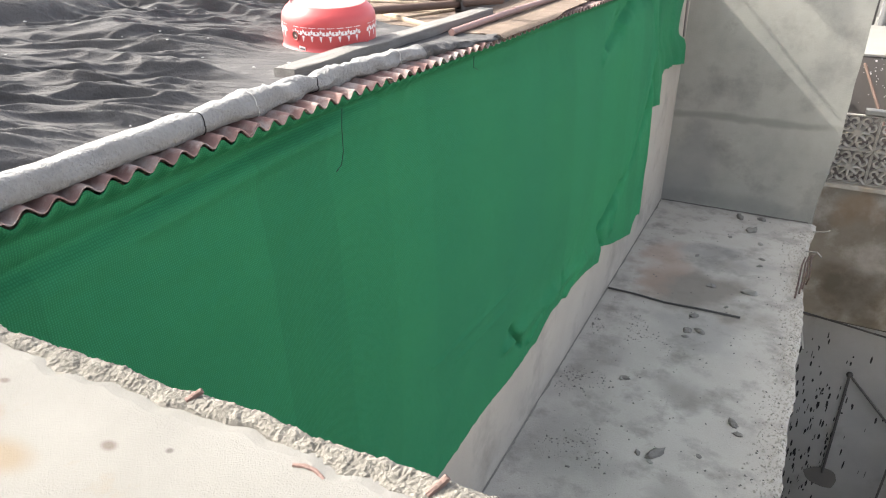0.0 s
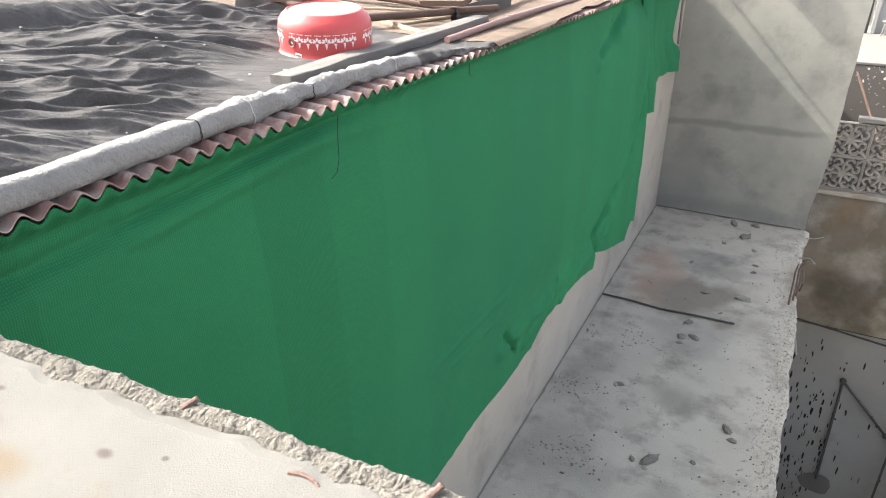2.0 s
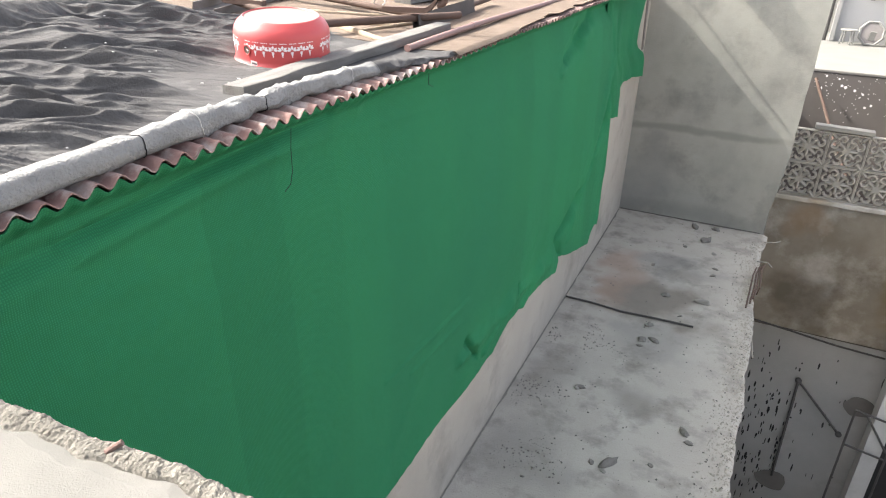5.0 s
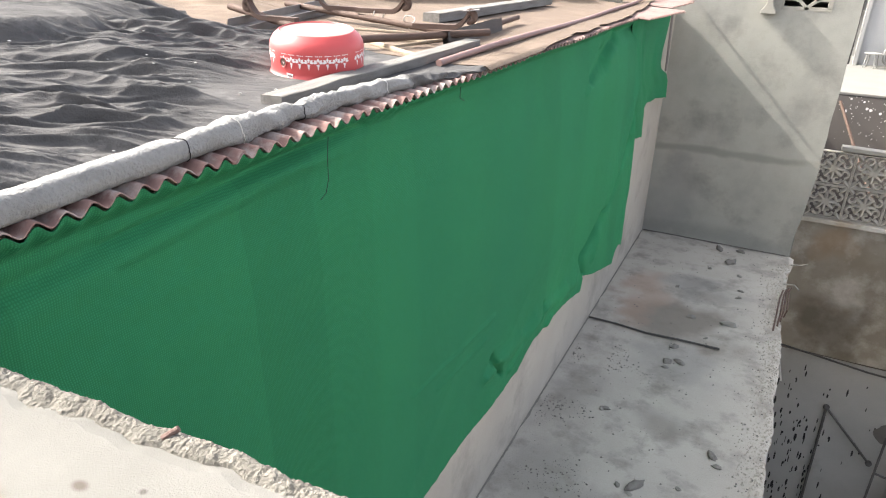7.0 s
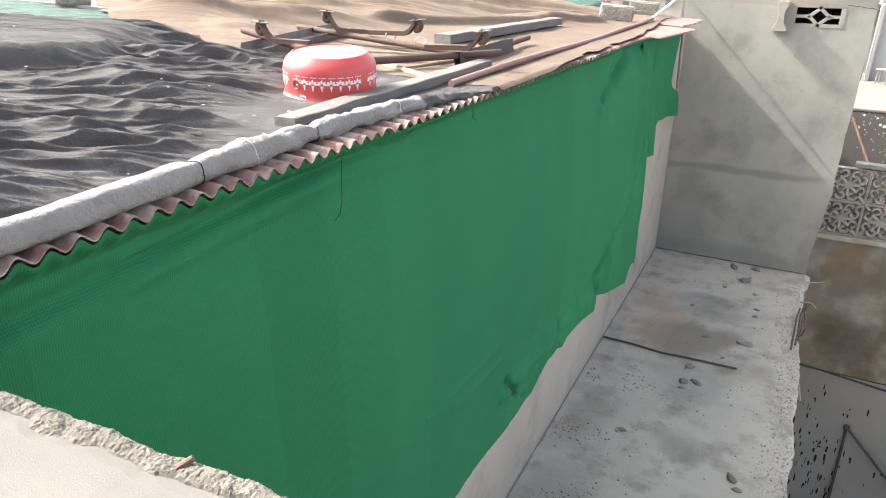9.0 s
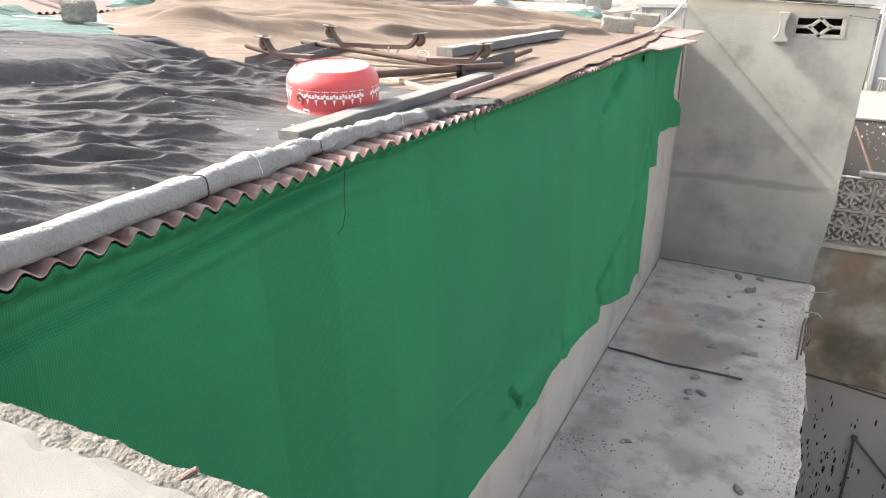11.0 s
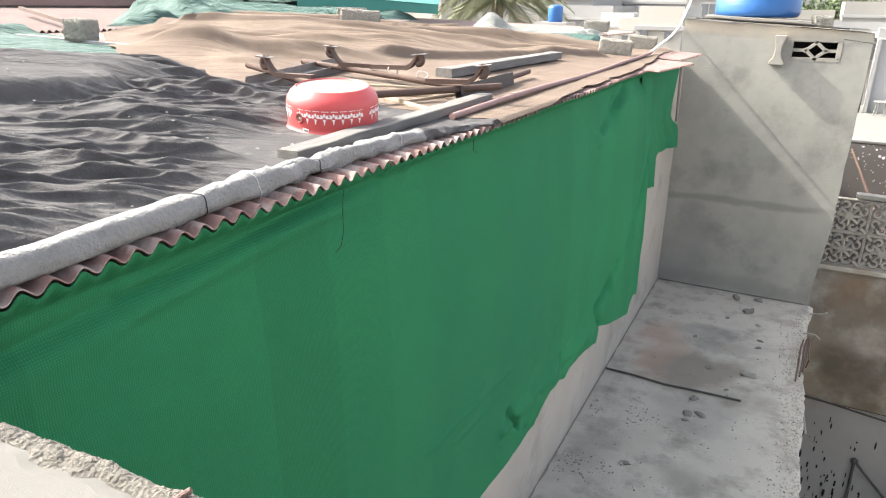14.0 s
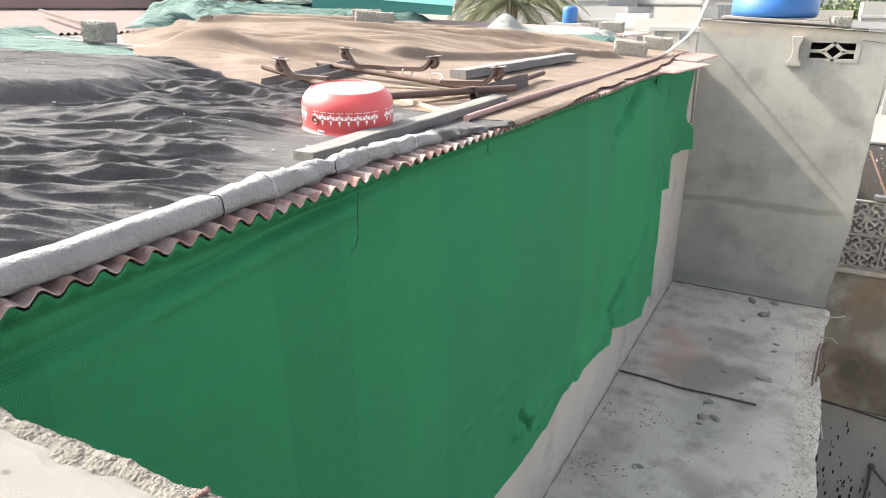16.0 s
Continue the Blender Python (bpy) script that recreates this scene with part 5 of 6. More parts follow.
for a, b in (((3.85, 10.3, -2.98), (4.45, 10.3, -3.08)), ((3.85, 10.3, -2.98), (3.85, 10.3, -3.65)), ((4.45, 10.3, -3.08), (4.45, 10.3, -3.75)), ((3.85, 10.3, -3.65), (4.45, 10.3, -3.75)), ((4.0, 10.3, -3.0), (4.42, 10.3, -3.6))):
    part("frame_bar", tubed([a, b], 0.018, 8), M_PIPE_DARK, frame_t)
part("frame_leg", tubed([(3.85, 10.3, -3.65), (3.85, 10.3, -6.57)], 0.018, 8), M_PIPE_DARK, frame_t)
part("frame_leg", tubed([(4.45, 10.3, -3.75), (4.45, 10.3, -6.57)], 0.018, 8), M_PIPE_DARK, frame_t)

# ---------------------------------------------------------------- pierced parapet
jali = structure(thing("pierced_parapet"), "parapet of cast stone blocks pierced with scroll work", "parapet")


def scroll_block(size, depth):
    """One cast block: a thin rim and four roses, each of curled arms round a boss."""
    bm = bmesh.new()
    hs = size / 2
    for p, q in (((0, 0, hs - 0.006), (size, depth, 0.012)), ((0, 0, -hs + 0.006), (size, depth, 0.012)),
                 ((hs - 0.006, 0, 0), (0.012, depth, size - 0.024)), ((-hs + 0.006, 0, 0), (0.012, depth, size - 0.024))):
        box(bm, p, q)
    unit = size
    for q in range(4):
        rot = Matrix.Rotation(q * math.pi / 2, 4, "Y")
        first = len(bm.verts)
        for flip in (-1, 1):
            line = []
            for a in span(-0.5, 4.4, 12):
                r = unit * (0.118 - 0.012 * a)
                line.append((flip * (unit * 0.145 + r * math.cos(a + 0.6)), 0, unit * 0.315 + r * math.sin(a + 0.6)))
            tube(bm, line, unit * 0.042, 6)
        tube(bm, [(0, 0, unit * 0.08), (0, 0, unit * 0.30)], unit * 0.052, 6)
        tube(bm, [(unit * 0.08, 0, unit * 0.08), (unit * 0.20, 0, unit * 0.24)], unit * 0.052, 6)
        tube(bm, [(unit * 0.34, 0, unit * 0.34), (unit * 0.48, 0, unit * 0.49)], unit * 0.05, 6)
        bm.verts.ensure_lookup_table()
        for v in bm.verts[first:]:
            v.co.y *= depth * 0.5 / (unit * 0.036)
            v.co = rot @ v.co
    rings = [[bm.verts.new((r * math.cos(k * math.tau / 12), y, r * math.sin(k * math.tau / 12))) for k in range(12)] for r, y in ((unit * 0.12, depth / 2), (unit * 0.13, 0), (unit * 0.12, -depth / 2))]
    for r1, r2 in zip(rings, rings[1:]):
        for k in range(12):
            bm.faces.new((r1[k], r1[(k + 1) % 12], r2[(k + 1) % 12], r2[k]))
    bm.faces.new(rings[0])
    bm.faces.new(rings[-1][::-1])
    bmesh.ops.recalc_face_normals(bm, faces=bm.faces[:])
    return bm


me = bpy.data.meshes.new("scroll_block")
bm = scroll_block(0.485, 0.09)
bm.to_mesh(me)
bm.free()
me.materials.append(M_JALI)
for row in range(2):
    for col in range(9):
        b = new("scroll_block", me)
        b.parent = jali
        b.matrix_world = pose(2.26 + col * 0.49, 10.76, 0.385 + row * 0.49)
part("coping", boxed((2.66, 10.76, 1.17), (0.74, 0.16, 0.06), (0, 1, 0), 0.01), M_STONE, jali, "pale loose coping stone")
part("base_course", boxed((4.3, 10.72, 0.10), (4.6, 0.14, 0.07), (0, 0, 0), 0.01), M_BROWN_WALL, jali)
part("end_stub", boxed((1.99, 10.76, 0.62), (0.10, 0.16, 1.08), (0, 0, 0), 0.02), M_BROKEN, jali)

# grit scattered over the ledge: far too many to count
random.seed(33)
corner = [Vector(p) for p in ((-0.5, -0.5, -0.3), (0.5, -0.4, -0.3), (0.4, 0.5, -0.3), (-0.4, 0.4, -0.3), (0.0, 0.0, 0.6))]
verts, faces = [], []
for k in range(6600):
    if k < 5000:
        x, y = 0.06 + 0.8 * random.random() ** 1.3, random.uniform(2.0, 6.0)
        if noise.noise(Vector((x * 3.2, y * 2.2, 4))) < 0.12 + 0.25 * random.random():
            continue
    elif k < 5800:
        y = random.uniform(2.0, 8.9)
        x = ledge_edge(y) - abs(random.gauss(0, 0.16)) - 0.008
    else:
        x, y = random.uniform(0.1, 1.75), random.uniform(2.0, 9.1)
    if x < 0.05:
        continue
    r = 0.002 + 0.008 * random.random() ** 4
    spin = Matrix.Rotation(random.random() * math.tau, 3, "Z")
    base = Vector(ledge_top(x / ledge_edge(y), y)) + Vector((0, 0, r * 0.4))
    n = len(verts)
    verts += [base + spin @ Vector((p.x * r * 2.2, p.y * r * 1.5, p.z * r * 1.4)) for p in corner]
    faces += [(n, n + 1, n + 4), (n + 1, n + 2, n + 4), (n + 2, n + 3, n + 4), (n + 3, n, n + 4)]
me = bpy.data.meshes.new("ledge_grit")
me.from_pydata(verts, [], faces)
bm = bmesh.new()
bm.from_mesh(me)
bpy.data.meshes.remove(me)
tagged(link("ledge_grit", bm, M_RUBBLE), "fine mortar grit scattered over the ledge", "grit", kind="stuff")
verts, faces = [], []
for k in range(3800):
    y = random.uniform(2.0, 9.0)
    x = ledge_edge(y) - abs(random.gauss(0, 0.10)) - 0.004
    r = 0.003 + 0.009 * random.random() ** 3
    spin = Matrix.Rotation(random.random() * math.tau, 3, "Z")
    base = Vector(ledge_top(x / ledge_edge(y), y)) + Vector((0, 0, r * 0.4))
    n = len(verts)
    verts += [base + spin @ Vector((p.x * r * 2.2, p.y * r * 1.5, p.z * r * 1.4)) for p in corner]
    faces += [(n, n + 1, n + 4), (n + 1, n + 2, n + 4), (n + 2, n + 3, n + 4), (n + 3, n, n + 4)]
me = bpy.data.meshes.new("rim_grit")
me.from_pydata(verts, [], faces)
bm = bmesh.new()
bm.from_mesh(me)
bpy.data.meshes.remove(me)
tagged(link("rim_grit", bm, M_JALI), "pale mortar crumbs along the broken ledge rim", "grit", kind="stuff")
# dark dirt caught in the joints at the foot of the walls
bm = sheet([0, 1], span(0.02, 1.86, 90), lambda u, v: (v, 9.247 - max(0.004, 0.018 + 0.016 * noise.noise(Vector((v * 6, 7, 1))) + 0.01 * noise.noise(Vector((v * 25, 7, 1)))) * u, 0.018 - 0.008 * u))
tagged(link("joint_dirt", bm, M_DAMP), "dark dirt gathered at the foot of the stair tower", "dirt", kind="stuff")
bm = sheet([0, 1], span(1.5, 9.2, 260), lambda u, v: (0.004 + max(0.003, 0.012 + 0.014 * noise.noise(Vector((v * 5, 1, 1))) + 0.006 * noise.noise(Vector((v * 24, 1, 1)))) * u, v, 0.016 - 0.008 * u))
tagged(link("joint_dirt", bm, M_RUBBLE), "dark dirt gathered in the joint at the wall foot", "dirt", kind="stuff")

random.seed(44)
bm = bmesh.new()
for k in range(60):
    uu, vv = random.uniform(0.25, 0.97), random.uniform(0.2, 2.7)
    p = Vector(felt(uu, vv)) + Vector((0, 0, 0.008))
    r = random.uniform(0.003, 0.009) if k > 6 else random.uniform(0.012, 0.02)
    bmesh.ops.create_icosphere(bm, subdivisions=1, radius=r * 0.8, matrix=Matrix.Translation(p) @ Matrix.Diagonal((1.4, 1, 0.5, 1)))
tagged(link("mortar_flecks", bm, M_WHITEWASH), "small white mortar flecks lying on the felt", "flecks", kind="stuff")

# ---------------------------------------------------------------- the terrace beyond the parapet
structure(link("terrace_floor", boxed((7.0, 18.57, 1.10), (9.2, 6.06, 0.2)), M_TERRACE), "sunlit whitewashed terrace floor", "floor")
bm = boxed((3.5, 15.46, -1.4), (2.3, 0.12, 5.1))
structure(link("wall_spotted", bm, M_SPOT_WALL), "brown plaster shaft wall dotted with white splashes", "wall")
structure(link("wall_shaft_side", boxed((4.72, 13.1, -1.4), (0.14, 4.4, 5.1)), M_SHAFT), "stained brown plaster wall beside the shaft, shade painted in", "wall")
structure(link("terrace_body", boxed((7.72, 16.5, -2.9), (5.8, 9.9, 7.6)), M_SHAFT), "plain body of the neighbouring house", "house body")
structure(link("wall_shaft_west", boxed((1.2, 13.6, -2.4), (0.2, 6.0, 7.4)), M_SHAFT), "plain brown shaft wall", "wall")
structure(link("floor_shaft", boxed((3.0, 13.1, -4.1), (3.5, 4.7, 0.1)), M_SHAFT), "cement floor of the shaft, shade painted in", "floor")
random.seed(8)
bm = bmesh.new()
for k in range(150):
    x, z = random.uniform(2.45, 4.6), 1.15 - abs(random.gauss(0, 0.42))
    r = random.uniform(0.004, 0.011) if k > 14 else random.uniform(0.018, 0.03)
    ring = [bm.verts.new((x + r * math.cos(a), 15.395, z + r * math.sin(a))) for a in span(0, math.tau * 9 / 10, 9)]
    bm.faces.new(ring)
tagged(link("wall_splashes", bm, M_WHITE), "round white splashes on the brown wall", "splashes", kind="stuff")
tagged(link("leaning_pole", tubed([(2.45, 15.3, 1.05), (3.0, 14.6, 0.0), (3.3, 14.2, -0.5)], 0.03, 8), M_RUST, smooth=True), "rusty pole leaning in the shaft", "pole")
structure(link("terrace_lip", boxed((3.55, 15.44, 1.19), (2.5, 0.10, 0.05), (0, 0, 0), 0.01), M_TERRACE), "white edge of the terrace floor", "trim")

house_wall = structure(link("wall_house_far", boxed((7.35, 20.1, 2.0), (9.0, 0.2, 1.9)), M_HOUSE_GREY), "smooth pale grey house wall", "wall")
structure(link("house_parapet", boxed((7.35, 20.05, 3.10), (9.1, 0.34, 0.22), (0, 0, 0), 0.01), M_WHITEWASH), "white parapet band along the house top", "trim")
structure(link("house_corner_trim", boxed((2.86, 19.98, 2.0), (0.08, 0.30, 1.9)), M_WHITEWASH), "white corner trim of the house", "trim")
structure(link("house_roof", boxed((7.6, 24.2, 2.9), (9.0, 8.0, 0.12)), M_WHITEWASH), "white flat house roof", "roof")
tagged(link("wall_pipe", tubed([(2.70, 19.9, 0.9), (2.70, 19.9, 2.8)], 0.05, 8), M_PIPE_DARK), "dark downpipe at the house corner", "pipe")
lamp = tagged(thing("wall_lamp"), "small white wall lamp with a bare bulb", "wall lamp")
part("lamp_base", boxed((3.53, 19.96, 2.22), (0.09, 0.08, 0.08), (0, 0, 0), 0.01), M_PLASTIC, lamp)
part("bulb", boxed((3.69, 19.95, 2.22), (0.22, 0.05, 0.05), (0, 0, 0), 0.01), M_CREAM, lamp, "cream glass bulb")
flood = tagged(thing("flood_lamp"), "small floodlight on a bracket at the parapet", "floodlight")
part("bracket", tubed([(4.63, 19.92, 3.12), (4.63, 19.78, 3.12), (4.62, 19.66, 3.13)], 0.02, 6), M_PIPE_DARK, flood)
part("head", boxed((4.62, 19.66, 3.13), (0.22, 0.08, 0.14), (20, 0, 0), 0.01), M_PIPE_DARK, flood)
part("lower_head", boxed((4.62, 19.80, 2.90), (0.05, 0.08, 0.10), (20, 0, 0), 0.01), M_PIPE_DARK, flood)


def plastic_chair(x, y, turn, label):
    c = tagged(thing("plastic_chair", (x, y, 1.2), turn), label, "chair", group="terrace chairs")
    part("seat", boxed((0, 0, 0.42), (0.44, 0.42, 0.04), (3, 0, 0), 0.015), M_PLASTIC, c)
    for sx in (-1, 1):
        part("leg", tubed([(sx * 0.22, -0.2, 0), (sx * 0.19, -0.18, 0.42)], 0.022, 6), M_PLASTIC, c)
        part("leg", tubed([(sx * 0.22, 0.24, 0), (sx * 0.19, 0.18, 0.42)], 0.022, 6), M_PLASTIC, c)
        part("armrest", tubed([(sx * 0.22, 0.18, 0.62), (sx * 0.25, 0, 0.64), (sx * 0.25, -0.18, 0.63), (sx * 0.22, -0.2, 0.42)], 0.02, 6), M_PLASTIC, c)
    part("backrest", boxed((0, 0.22, 0.66), (0.42, 0.03, 0.40), (-10, 0, 0), 0.012), M_PRINT_CLOTH, c, "grey printed cloth over the backrest")
    c.scale = (0.72, 0.72, 0.68)
    return c


def pot(x, y, z, r, h, mat, label):
    bm = bmesh.new()
    lathe(bm, [(0.0, 0.0), (r * 0.7, 0.0), (r * 0.95, h * 0.3), (r, h * 0.8), (r * 1.05, h), (r * 0.95, h), (r * 0.85, h * 0.3), (0, h * 0.1)], 24, (x, y, z))
    return tagged(link("cooking_pot", bm, mat, smooth=True), label, "pot", group="pots on chairs")


for k, x in enumerate((4.16, 4.53, 4.90)):
    plastic_chair(x, 19.4, 4 * k, "white plastic garden chair holding washed pots")
pot(4.16, 19.36, 1.50, 0.19, 0.13, M_PIPE_DARK, "black cooking pan on a chair")
pot(4.53, 19.36, 1.50, 0.14, 0.13, M_STEEL, "shiny steel pot on a chair")
pot(4.90, 19.36, 1.50, 0.14, 0.14, M_STEEL, "shiny steel pot on a chair")
stool = tagged(thing("round_stool", (3.17, 19.5, 1.2)), "white round-topped plastic stool", "stool")
bm = bmesh.new()
rr = lathe(bm, [(0.24, 0.52), (0.26, 0.54), (0.25, 0.56)], 24)
bm.faces.new(rr[-1])
bm.faces.new(rr[0][::-1])
part("stool_top", bm, M_PLASTIC, stool)
for a in (0.4, 2.0, 3.5, 5.1):
    part("leg", tubed([(0.22 * math.cos(a), 0.22 * math.sin(a), 0), (0.17 * math.cos(a), 0.17 * math.sin(a), 0.53)], 0.02, 6), M_PLASTIC, stool)
stool.scale = (0.75, 0.75, 0.62)
octagon = tagged(thing("octagonal_panel", (3.66, 19.6, 1.48)), "octagonal glass panel with a pale rim leaning on the wall", "panel")
bm = bmesh.new()
ring = [(0.27 * math.cos(a), 0.08 * math.sin(a), 0.27 * math.sin(a)) for a in [math.pi / 8 + k * math.pi / 4 for k in range(9)]]
tube(bm, ring, 0.03, 6)
part("rim", bm, M_PLASTIC, octagon)
bm = bmesh.new()
bm.faces.new([bm.verts.new(p) for p in ring[:-1]])
part("pane", bm, M_GREY_STEEL, octagon, "dull grey pane")
part("card", boxed((0.02, -0.08, -0.05), (0.13, 0.02, 0.21), (14, 8, 0)), M_PLASTIC, octagon, "pale card on the pane")
bench = tagged(thing("white_bench", (4.45, 16.85, 1.2), 2), "white painted wooden bench on the terrace", "bench")
part("bench_seat", boxed((0, 0, 0.40), (1.02, 0.40, 0.05), (0, 0, 0), 0.008), M_PLASTIC, bench)
part("front_rail", boxed((0, -0.17, 0.20), (0.92, 0.04, 0.13), (0, 0, 0), 0.005), M_PLASTIC, bench)
for sx in (-1, 1):
    for sy in (-1, 1):
        part("leg", boxed((sx * 0.46, sy * 0.16, 0.19), (0.06, 0.06, 0.38), (0, 0, 0), 0.005), M_PLASTIC, bench)
railing = structure(thing("terrace_railing"), "pale cast balustrade along the terrace edge", "railing")
part("top_rail", boxed((5.0, 14.0, 1.86), (0.16, 4.0, 0.1), (0, 0, 8), 0.01), M_CREAM, railing)
part("bottom_rail", boxed((5.0, 14.0, 1.26), (0.16, 4.0, 0.1), (0, 0, 8), 0.01), M_CREAM, railing)
for k in range(16):
    y = 12.2 + k * 0.24
    part("baluster", boxed((5.0 - (y - 14.0) * 0.14, y, 1.56), (0.08, 0.09, 0.5), (0, 0, 8), 0.01), M_CREAM, railing)

# ---------------------------------------------------------------- roofs further off
def teal_net(u, v):
    x = -8.2 + 3.6 * u
    y = 4.45 + 3.4 * (1 - u) + (6.2 - 2.2 * (1 - u)) * v
    h = 0.01 + 0.10 * ridged(x, y, 0.6, 1.6, 40, 61) + 0.05 * ridged(x, y, 1.6, 4, 10, 65) + 0.12 * hump(x, y, -5.6, 6.4, 0.6, 0.5)
    return (x, y, roof_z(x) + h * smooth(0, 0.06, min(u, v, 1 - u, 1 - v)) + 0.03)


tagged(link("teal_net_cover", sheet(span(0, 1, 120), span(0, 1, 160), teal_net, 0.004), M_CYAN, smooth=True), "crumpled faded teal net over the far roof", "roof covering")


def teal_strip(u, v):
    x = -4.55 + 2.2 * u
    y = 1.2 + 2.5 * v
    h = 0.010 + 0.022 * ridged(x, y, 0.8, 4, 25, 71) + 0.008 * noise.noise(Vector((x * 6, y * 6, 3))) + 0.05 * smooth(-4.25, -4.5, x)
    return (x, y, roof_z(x) + h * smooth(0, 0.02, min(v, 1 - u, 1 - v)) + 0.012)


tagged(link("teal_net_strip", sheet(span(0, 1, 60), span(0, 1, 80), teal_strip, 0.004), M_CYAN, smooth=True), "faded teal net strip between felt and pink roof", "roof covering")
pink_roof = structure(thing("pink_roof"), "sun-bleached pink corrugated roof beyond the felt", "roof")
for k in range(14):
    ya = -0.2 + k * 0.72

    def far_wave(u, v, ya=ya):
        y = ya + v
        x = -4.40 - 3.0 * u
        return (x, y, roof_z(-4.40) + 0.03 + 0.05 * 3.0 * u + 0.012 * math.sin(math.tau * y / 0.0655))

    part("roof_sheet", sheet([0, 0.5, 1], span(0, 0.78, 96), far_wave, 0.0016), M_PINK_FAR, pink_roof, smooth=True)
structure(link("pink_roof_beam", boxed((-7.55, 4.6, 3.60), (0.16, 10.5, 0.14), (0, 0, 0), 0.01), M_CONDUIT), "dusty reddish beam along the head of the pink roof", "beam")
structure(link("pink_roof_wall", boxed((-7.85, 4.6, 1.8), (0.25, 10.5, 3.9)), M_CREAM), "pale wall behind the head of the pink roof", "wall")
for x, y, size, turn, seed in ((-7.5, 7.35, (0.46, 0.26, 0.30), 38, 21), (-7.52, 9.3, (0.40, 0.24, 0.24), 30, 22)):
    b = link("concrete_block", rough_block(size, seed), M_BLOCK)
    b.matrix_world = pose(x, y, 3.665, 0, 0, turn)
    tagged(b, "rough pale concrete block on the head of the pink roof", "concrete block", group="weight blocks")
beam("batten", (-4.12, 3.36, roof_z(-4.1) + 0.02), (-3.05, 3.55, roof_z(-3.1) + 0.025), 0.06, 0.03, M_WHITEWASH, "pale painted batten on the teal net", "batten", 0.002)
beam("batten", (-6.0, 4.6, roof_z(-6.0) + 0.10), (-3.9, 3.75, roof_z(-3.9) + 0.10), 0.03, 0.03, M_RUST, "dark strap lying across the pink roof", "strap", 0.002)


def slope_roof(name, corners, mat, label, n=30, wave=0.0):
    a, b, c, d = [Vector(p) for p in corners]
    bm = sheet(span(0, 1, n), span(0, 1, n), lambda u, v: (a.lerp(b, u)).lerp(d.lerp(c, u), v) + Vector((0, 0, wave * noise.noise(Vector((u * 6, v * 6, 3))))), 0.01)
    return structure(link(name, bm, mat, smooth=wave > 0), label, "roof")


slope_roof("teal_canopy", ((-7.2, 8.7, 3.85), (-4.25, 10.61, 3.61), (-5.7, 14.2, 4.35), (-8.7, 12.3, 4.55)), M_TEAL_SHEET, "smooth teal sheet canopy over a neighbouring roof")
slope_roof("canopy_fascia", ((-6.2, 9.35, 3.56), (-4.25, 10.6, 3.46), (-4.25, 10.62, 3.60), (-6.2, 9.37, 3.765)), M_TEAL_SHEET, "dark teal edge of the canopy")
slope_roof("neighbour_roof", ((-6.0, 9.75, 3.12), (-2.3, 9.85, 3.10), (-3.0, 13.2, 3.26), (-6.5, 13.2, 3.35)), M_PINK_PALE, "pale roof of the next house")
eave_next = structure(thing("neighbour_eave"), "weathered corrugated sheets along the next roof edge", "roof")
for k in range(3):
    def next_wave(u, v, k=k):
        s = (k + v * 1.06) / 3
        along = Vector((-2.32, 9.9, 3.10)).lerp(Vector((-1.42, 12.6, 3.18)), s)
        return along + Vector((-1.0, 0.33, 0.05)) * u * 1.4 + Vector((0, 0, 0.014 * math.sin(math.tau * s * 30) + 0.006 * (k % 2)))

    part("roof_sheet", sheet([0, 0.5, 1], span(0, 1, 90), next_wave, 0.004), M_PINK_PALE, eave_next, smooth=True)


def next_net(u, v):
    p = Vector((-2.34, 9.95, 3.08)).lerp(Vector((-1.80, 11.6, 3.10)), u)
    return p + Vector((0.03 * math.sin(u * 14) * v, 0, -0.9 * v))


tagged(link("hanging_net", sheet(span(0, 1, 40), span(0, 1, 10), next_net, 0.004), M_FLAT_NET, smooth=True), "green shade net hung under the next roof edge", "shade net")
structure(link("neighbour_wall", boxed((-4.1, 11.7, -1.9), (3.2, 3.2, 9.9)), M_WHITEWASH), "white body of the next house", "house body")


def pale_net(u, v):
    x = -3.6 + 2.0 * u
    y = 9.9 + 1.6 * v
    h = 0.03 + 0.07 * ridged(x, y, 1.2, 3, 15, 81) + 0.30 * hump(x, y, -3.2, 10.4, 0.26, 0.25)
    return (x, y, 3.14 + 0.05 * v + h * smooth(0, 0.08, min(u, v, 1 - u, 1 - v)))


tagged(link("pale_net", sheet(span(0, 1, 70), span(0, 1, 60), pale_net, 0.004), M_WHITE_NET, smooth=True), "heaped pale grey-green netting on the next roof", "netting")


def teal_edge(u, v):
    x = -2.75 + 1.5 * u
    y = 9.62 + 0.55 * v
    h = 0.03 + 0.06 * ridged(x, y, 1.5, 3, 15, 91)
    return (x, y, 3.12 + 0.03 * v + h * smooth(0, 0.08, min(u, v, 1 - u, 1 - v)))


tagged(link("teal_net_edge", sheet(span(0, 1, 60), span(0, 1, 30), teal_edge, 0.004), M_CYAN, smooth=True), "crumpled teal net along the next roof edge", "netting")
b = link("concrete_block", rough_block((0.40, 0.2, 0.17), 14), M_BLOCK)
b.matrix_world = pose(-1.78, 11.5, 3.22, 0, 0, 10)
tagged(b, "rough concrete block on the next roof", "concrete block", group="weight blocks")
b = link("concrete_block", rough_block((0.42, 0.22, 0.10), 15), M_BLOCK)
b.matrix_world = pose(-4.6, 8.6, roof_z(-4.6) + 0.12, 0, 0, 35)
tagged(b, "flat broken concrete piece on the teal net", "concrete block", group="weight blocks")

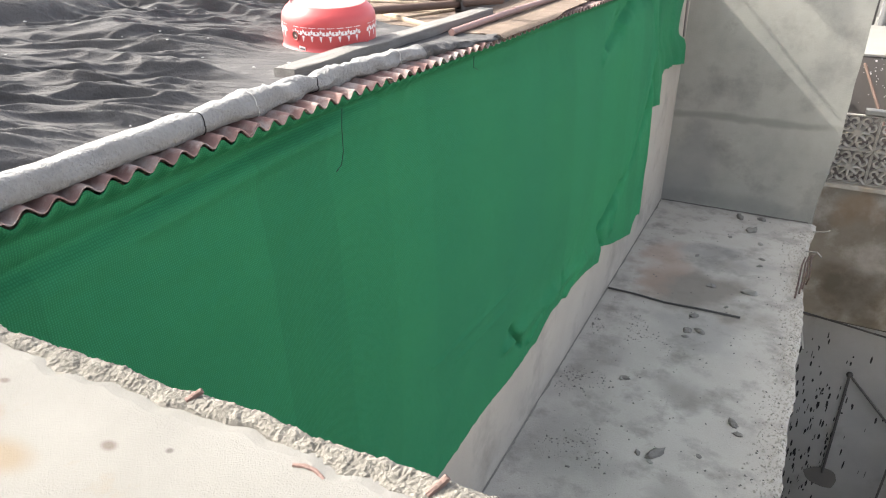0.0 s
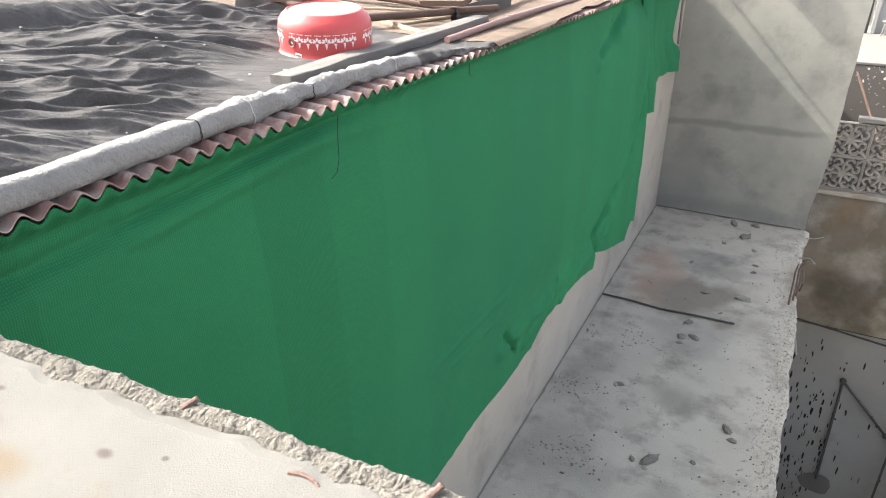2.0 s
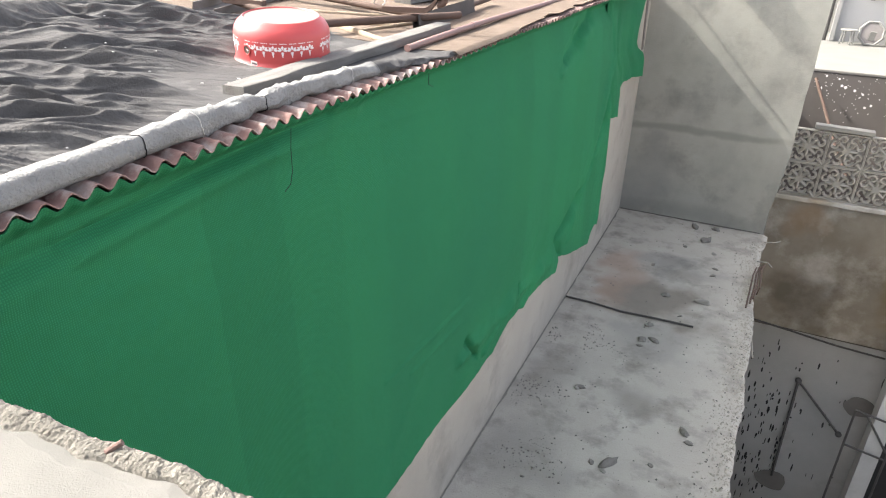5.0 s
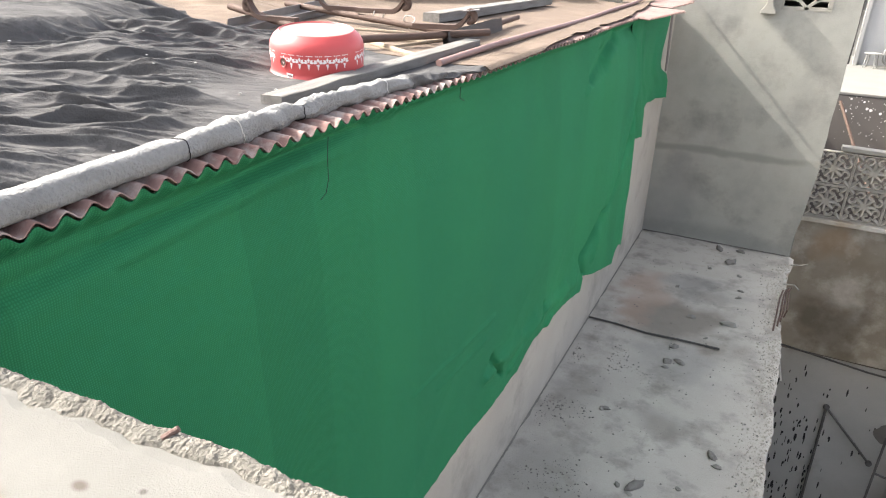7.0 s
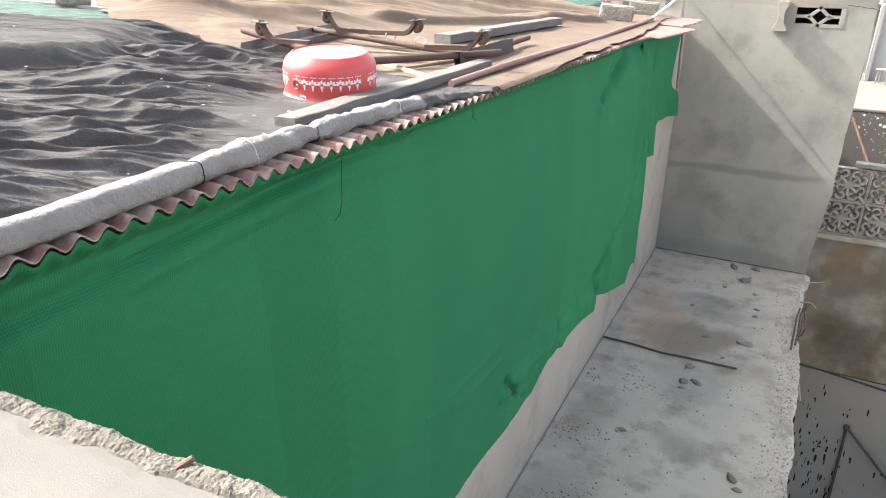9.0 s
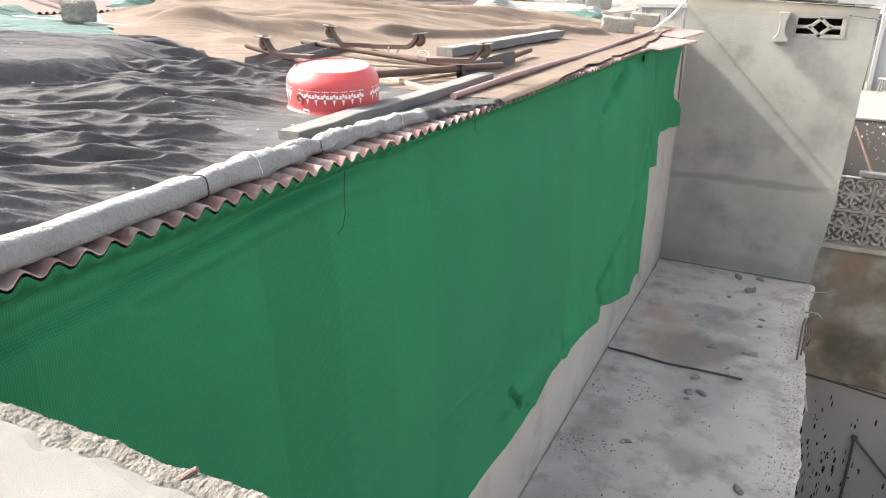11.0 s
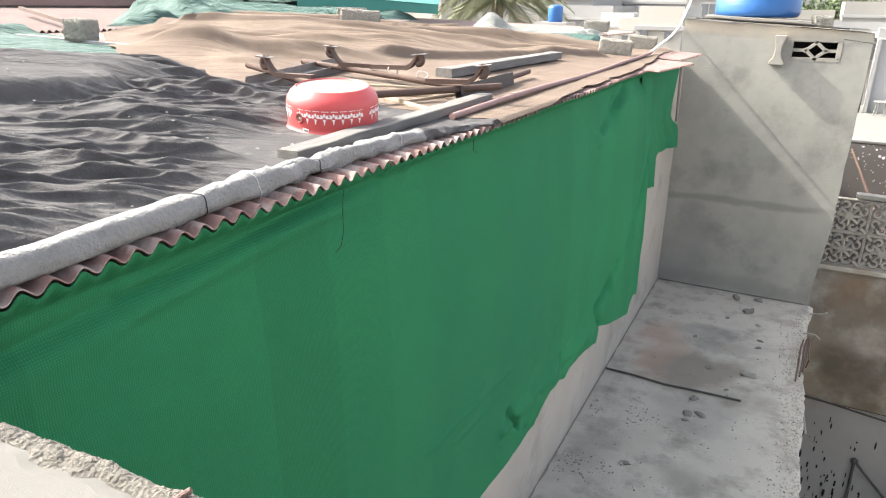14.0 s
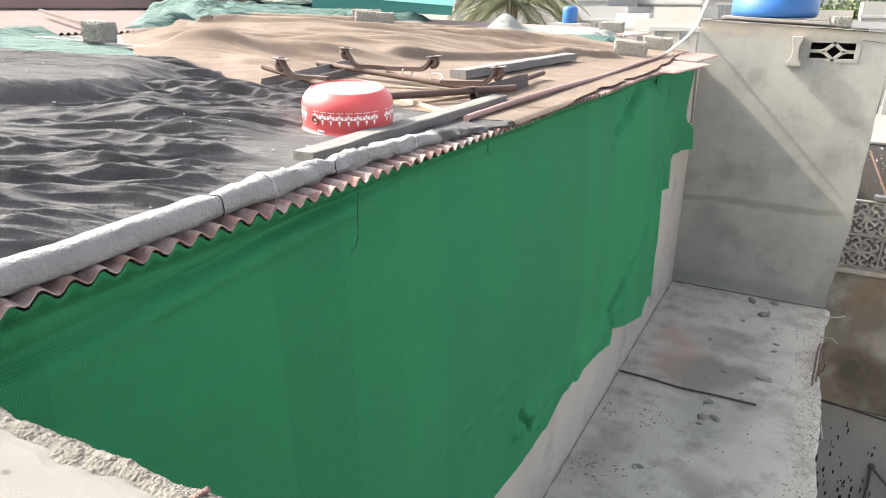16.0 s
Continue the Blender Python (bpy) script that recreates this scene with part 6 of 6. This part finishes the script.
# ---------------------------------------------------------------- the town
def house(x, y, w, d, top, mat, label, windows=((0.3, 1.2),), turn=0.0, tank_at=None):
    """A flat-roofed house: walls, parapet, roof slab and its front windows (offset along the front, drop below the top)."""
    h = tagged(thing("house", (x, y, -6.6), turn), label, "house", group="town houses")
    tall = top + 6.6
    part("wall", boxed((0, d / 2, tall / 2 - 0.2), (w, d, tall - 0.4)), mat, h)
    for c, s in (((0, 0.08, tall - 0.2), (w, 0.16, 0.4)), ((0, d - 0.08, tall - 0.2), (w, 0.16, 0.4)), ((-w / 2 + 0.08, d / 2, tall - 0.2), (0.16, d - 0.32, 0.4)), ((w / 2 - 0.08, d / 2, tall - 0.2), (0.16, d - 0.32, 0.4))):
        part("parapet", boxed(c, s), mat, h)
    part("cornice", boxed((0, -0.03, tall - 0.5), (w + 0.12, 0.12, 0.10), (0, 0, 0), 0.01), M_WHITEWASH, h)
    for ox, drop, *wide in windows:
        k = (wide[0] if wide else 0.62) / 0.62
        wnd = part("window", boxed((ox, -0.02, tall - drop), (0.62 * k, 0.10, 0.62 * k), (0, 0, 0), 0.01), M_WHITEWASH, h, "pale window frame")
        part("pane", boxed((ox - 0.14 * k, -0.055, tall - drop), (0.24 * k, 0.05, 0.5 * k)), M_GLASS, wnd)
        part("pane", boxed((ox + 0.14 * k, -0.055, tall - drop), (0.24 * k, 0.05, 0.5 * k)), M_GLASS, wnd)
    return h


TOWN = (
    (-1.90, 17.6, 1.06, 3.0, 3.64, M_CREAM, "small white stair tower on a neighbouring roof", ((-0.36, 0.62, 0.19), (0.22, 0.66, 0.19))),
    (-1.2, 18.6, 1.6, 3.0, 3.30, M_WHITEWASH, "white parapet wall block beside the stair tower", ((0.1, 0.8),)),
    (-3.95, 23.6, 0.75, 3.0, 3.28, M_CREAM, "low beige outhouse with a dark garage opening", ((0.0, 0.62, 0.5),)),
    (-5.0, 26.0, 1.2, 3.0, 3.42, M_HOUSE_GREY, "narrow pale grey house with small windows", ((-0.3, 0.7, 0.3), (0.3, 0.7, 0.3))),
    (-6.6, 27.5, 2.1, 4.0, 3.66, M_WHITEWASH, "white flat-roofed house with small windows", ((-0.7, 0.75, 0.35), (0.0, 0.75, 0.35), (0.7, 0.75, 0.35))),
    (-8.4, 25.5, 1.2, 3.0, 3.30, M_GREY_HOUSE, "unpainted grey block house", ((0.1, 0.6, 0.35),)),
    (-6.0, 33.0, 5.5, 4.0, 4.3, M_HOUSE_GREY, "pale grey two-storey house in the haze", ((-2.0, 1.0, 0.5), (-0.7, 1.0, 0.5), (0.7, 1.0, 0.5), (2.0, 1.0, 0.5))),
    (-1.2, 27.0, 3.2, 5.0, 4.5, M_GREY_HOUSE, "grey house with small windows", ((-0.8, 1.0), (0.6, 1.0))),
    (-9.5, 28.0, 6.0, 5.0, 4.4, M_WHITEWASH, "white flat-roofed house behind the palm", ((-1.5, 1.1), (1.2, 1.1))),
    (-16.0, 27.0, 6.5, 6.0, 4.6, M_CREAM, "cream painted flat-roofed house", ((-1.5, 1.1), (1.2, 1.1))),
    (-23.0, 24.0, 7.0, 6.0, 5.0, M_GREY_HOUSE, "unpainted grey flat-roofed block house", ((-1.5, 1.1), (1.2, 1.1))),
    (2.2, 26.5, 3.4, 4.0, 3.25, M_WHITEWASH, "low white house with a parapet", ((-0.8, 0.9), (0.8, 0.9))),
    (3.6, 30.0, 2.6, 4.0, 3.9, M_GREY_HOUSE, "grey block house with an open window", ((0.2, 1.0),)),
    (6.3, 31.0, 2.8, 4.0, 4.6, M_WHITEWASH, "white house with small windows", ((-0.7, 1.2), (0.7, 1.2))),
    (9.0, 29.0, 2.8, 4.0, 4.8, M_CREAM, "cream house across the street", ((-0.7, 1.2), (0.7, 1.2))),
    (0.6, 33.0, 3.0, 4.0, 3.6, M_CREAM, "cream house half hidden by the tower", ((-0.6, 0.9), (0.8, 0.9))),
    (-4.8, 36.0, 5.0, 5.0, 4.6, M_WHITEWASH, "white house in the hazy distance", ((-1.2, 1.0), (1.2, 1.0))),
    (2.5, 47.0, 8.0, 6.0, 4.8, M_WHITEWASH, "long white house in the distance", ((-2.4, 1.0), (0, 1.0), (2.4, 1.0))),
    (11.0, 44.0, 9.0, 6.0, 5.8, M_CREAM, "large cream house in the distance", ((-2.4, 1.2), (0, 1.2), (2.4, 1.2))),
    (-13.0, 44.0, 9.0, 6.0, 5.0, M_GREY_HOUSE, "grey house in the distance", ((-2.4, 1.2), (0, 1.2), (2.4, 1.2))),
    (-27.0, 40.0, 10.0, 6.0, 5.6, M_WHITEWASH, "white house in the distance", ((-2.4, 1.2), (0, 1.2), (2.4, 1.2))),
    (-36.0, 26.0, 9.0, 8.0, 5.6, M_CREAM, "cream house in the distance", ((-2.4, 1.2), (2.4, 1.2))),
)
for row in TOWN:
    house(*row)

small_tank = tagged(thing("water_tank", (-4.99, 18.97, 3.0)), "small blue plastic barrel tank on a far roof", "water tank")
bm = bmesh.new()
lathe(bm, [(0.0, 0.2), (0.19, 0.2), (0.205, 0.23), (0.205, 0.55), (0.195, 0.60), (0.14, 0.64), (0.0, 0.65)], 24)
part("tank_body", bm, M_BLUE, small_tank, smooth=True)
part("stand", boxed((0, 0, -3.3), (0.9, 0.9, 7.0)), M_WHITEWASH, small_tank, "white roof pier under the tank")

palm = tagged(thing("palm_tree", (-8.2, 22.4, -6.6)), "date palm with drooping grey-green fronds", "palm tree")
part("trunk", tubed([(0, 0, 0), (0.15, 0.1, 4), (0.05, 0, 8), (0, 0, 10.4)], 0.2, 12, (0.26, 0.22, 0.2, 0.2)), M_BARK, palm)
random.seed(5)
for k in range(34):
    a = k * 2.399 + random.uniform(-0.2, 0.2)
    rise = random.uniform(-0.35, 1.0)
    length = random.uniform(2.3, 3.1)
    bm = bmesh.new()
    spine = []
    for s in span(0, 1, 14):
        r = length * s * math.cos(rise * (1 - s * 0.5))
        z = length * (math.sin(rise) * s - 0.95 * s * s)
        spine.append(Vector((r * math.cos(a), r * math.sin(a), 10.4 + z)))
    tube(bm, spine, 0.02, 5, True, [0.03 - 0.024 * s for s in span(0, 1, 14)])
    out = Vector((math.cos(a), math.sin(a), 0))
    side = Vector((-math.sin(a), math.cos(a), 0))
    for i in range(2, 15):
        for f in (-1, 1):
            for half in (0.0, 0.33, 0.66):
                root = spine[i - 1].lerp(spine[i], half)
                ll = 0.7 * math.sin(math.pi * (0.12 + 0.8 * (i + half) / 15)) + 0.08
                tip = root + side * f * ll * 0.75 + out * ll * 0.55 - Vector((0, 0, ll * random.uniform(0.25, 0.6)))
                w = out * 0.026
                bm.faces.new([bm.verts.new(p) for p in (root - w, root + w, tip)])
    part("frond", bm, M_LEAF, palm)


def tree(x, y, base, crown, r, label):
    t = tagged(thing("tree", (x, y, base)), label, "tree", group="town trees")
    part("trunk", tubed([(0, 0, 0), (0.1, 0, crown * 0.5), (0, 0.1, crown)], 0.2, 8, (0.22, 0.16, 0.08)), M_BARK, t)
    for k in range(5):
        a = k * 1.26
        part("limb", tubed([(0.05, 0, crown * 0.6), (r * 0.4 * math.cos(a), r * 0.4 * math.sin(a), crown * 0.9), (r * 0.75 * math.cos(a), r * 0.75 * math.sin(a), crown + 0.2 * r)], 0.06, 6, (0.08, 0.05, 0.02)), M_BARK, t)
    bm = bmesh.new()
    for k in range(1600):
        d = Vector((random.gauss(0, 1), random.gauss(0, 1), random.gauss(0, 0.7)))
        d = d.normalized() * r * random.uniform(0.4, 1.0) * (0.8 + 0.35 * noise.noise(d.normalized() * 2.2 + Vector((x, y, 0))))
        c = Vector((0, 0, crown + 0.2 * r)) + d
        s = random.uniform(0.07, 0.15)
        u = Vector((random.gauss(0, 1), random.gauss(0, 1), random.gauss(0, 1))).normalized()
        v = u.orthogonal().normalized()
        bm.faces.new([bm.verts.new(c + p) for p in (u * s, v * s * 0.5, -u * s, -v * s * 0.5)])
    part("crown", bm, M_TREE, t)


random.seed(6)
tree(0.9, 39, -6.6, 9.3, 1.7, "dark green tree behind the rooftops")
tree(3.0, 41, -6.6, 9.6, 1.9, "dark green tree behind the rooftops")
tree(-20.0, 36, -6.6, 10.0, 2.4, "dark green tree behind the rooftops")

# hairline crack in the tower plaster
crack = [(1.70 + 0.032 * k, 9.249, 3.284 - 0.0035 * k + 0.012 * noise.noise(Vector((k * 1.7, 2, 2)))) for k in range(10)]
structure(link("plaster_crack", tubed(crack, 0.0028, 5), M_DARK), "thin crack in the tower plaster", "crack")
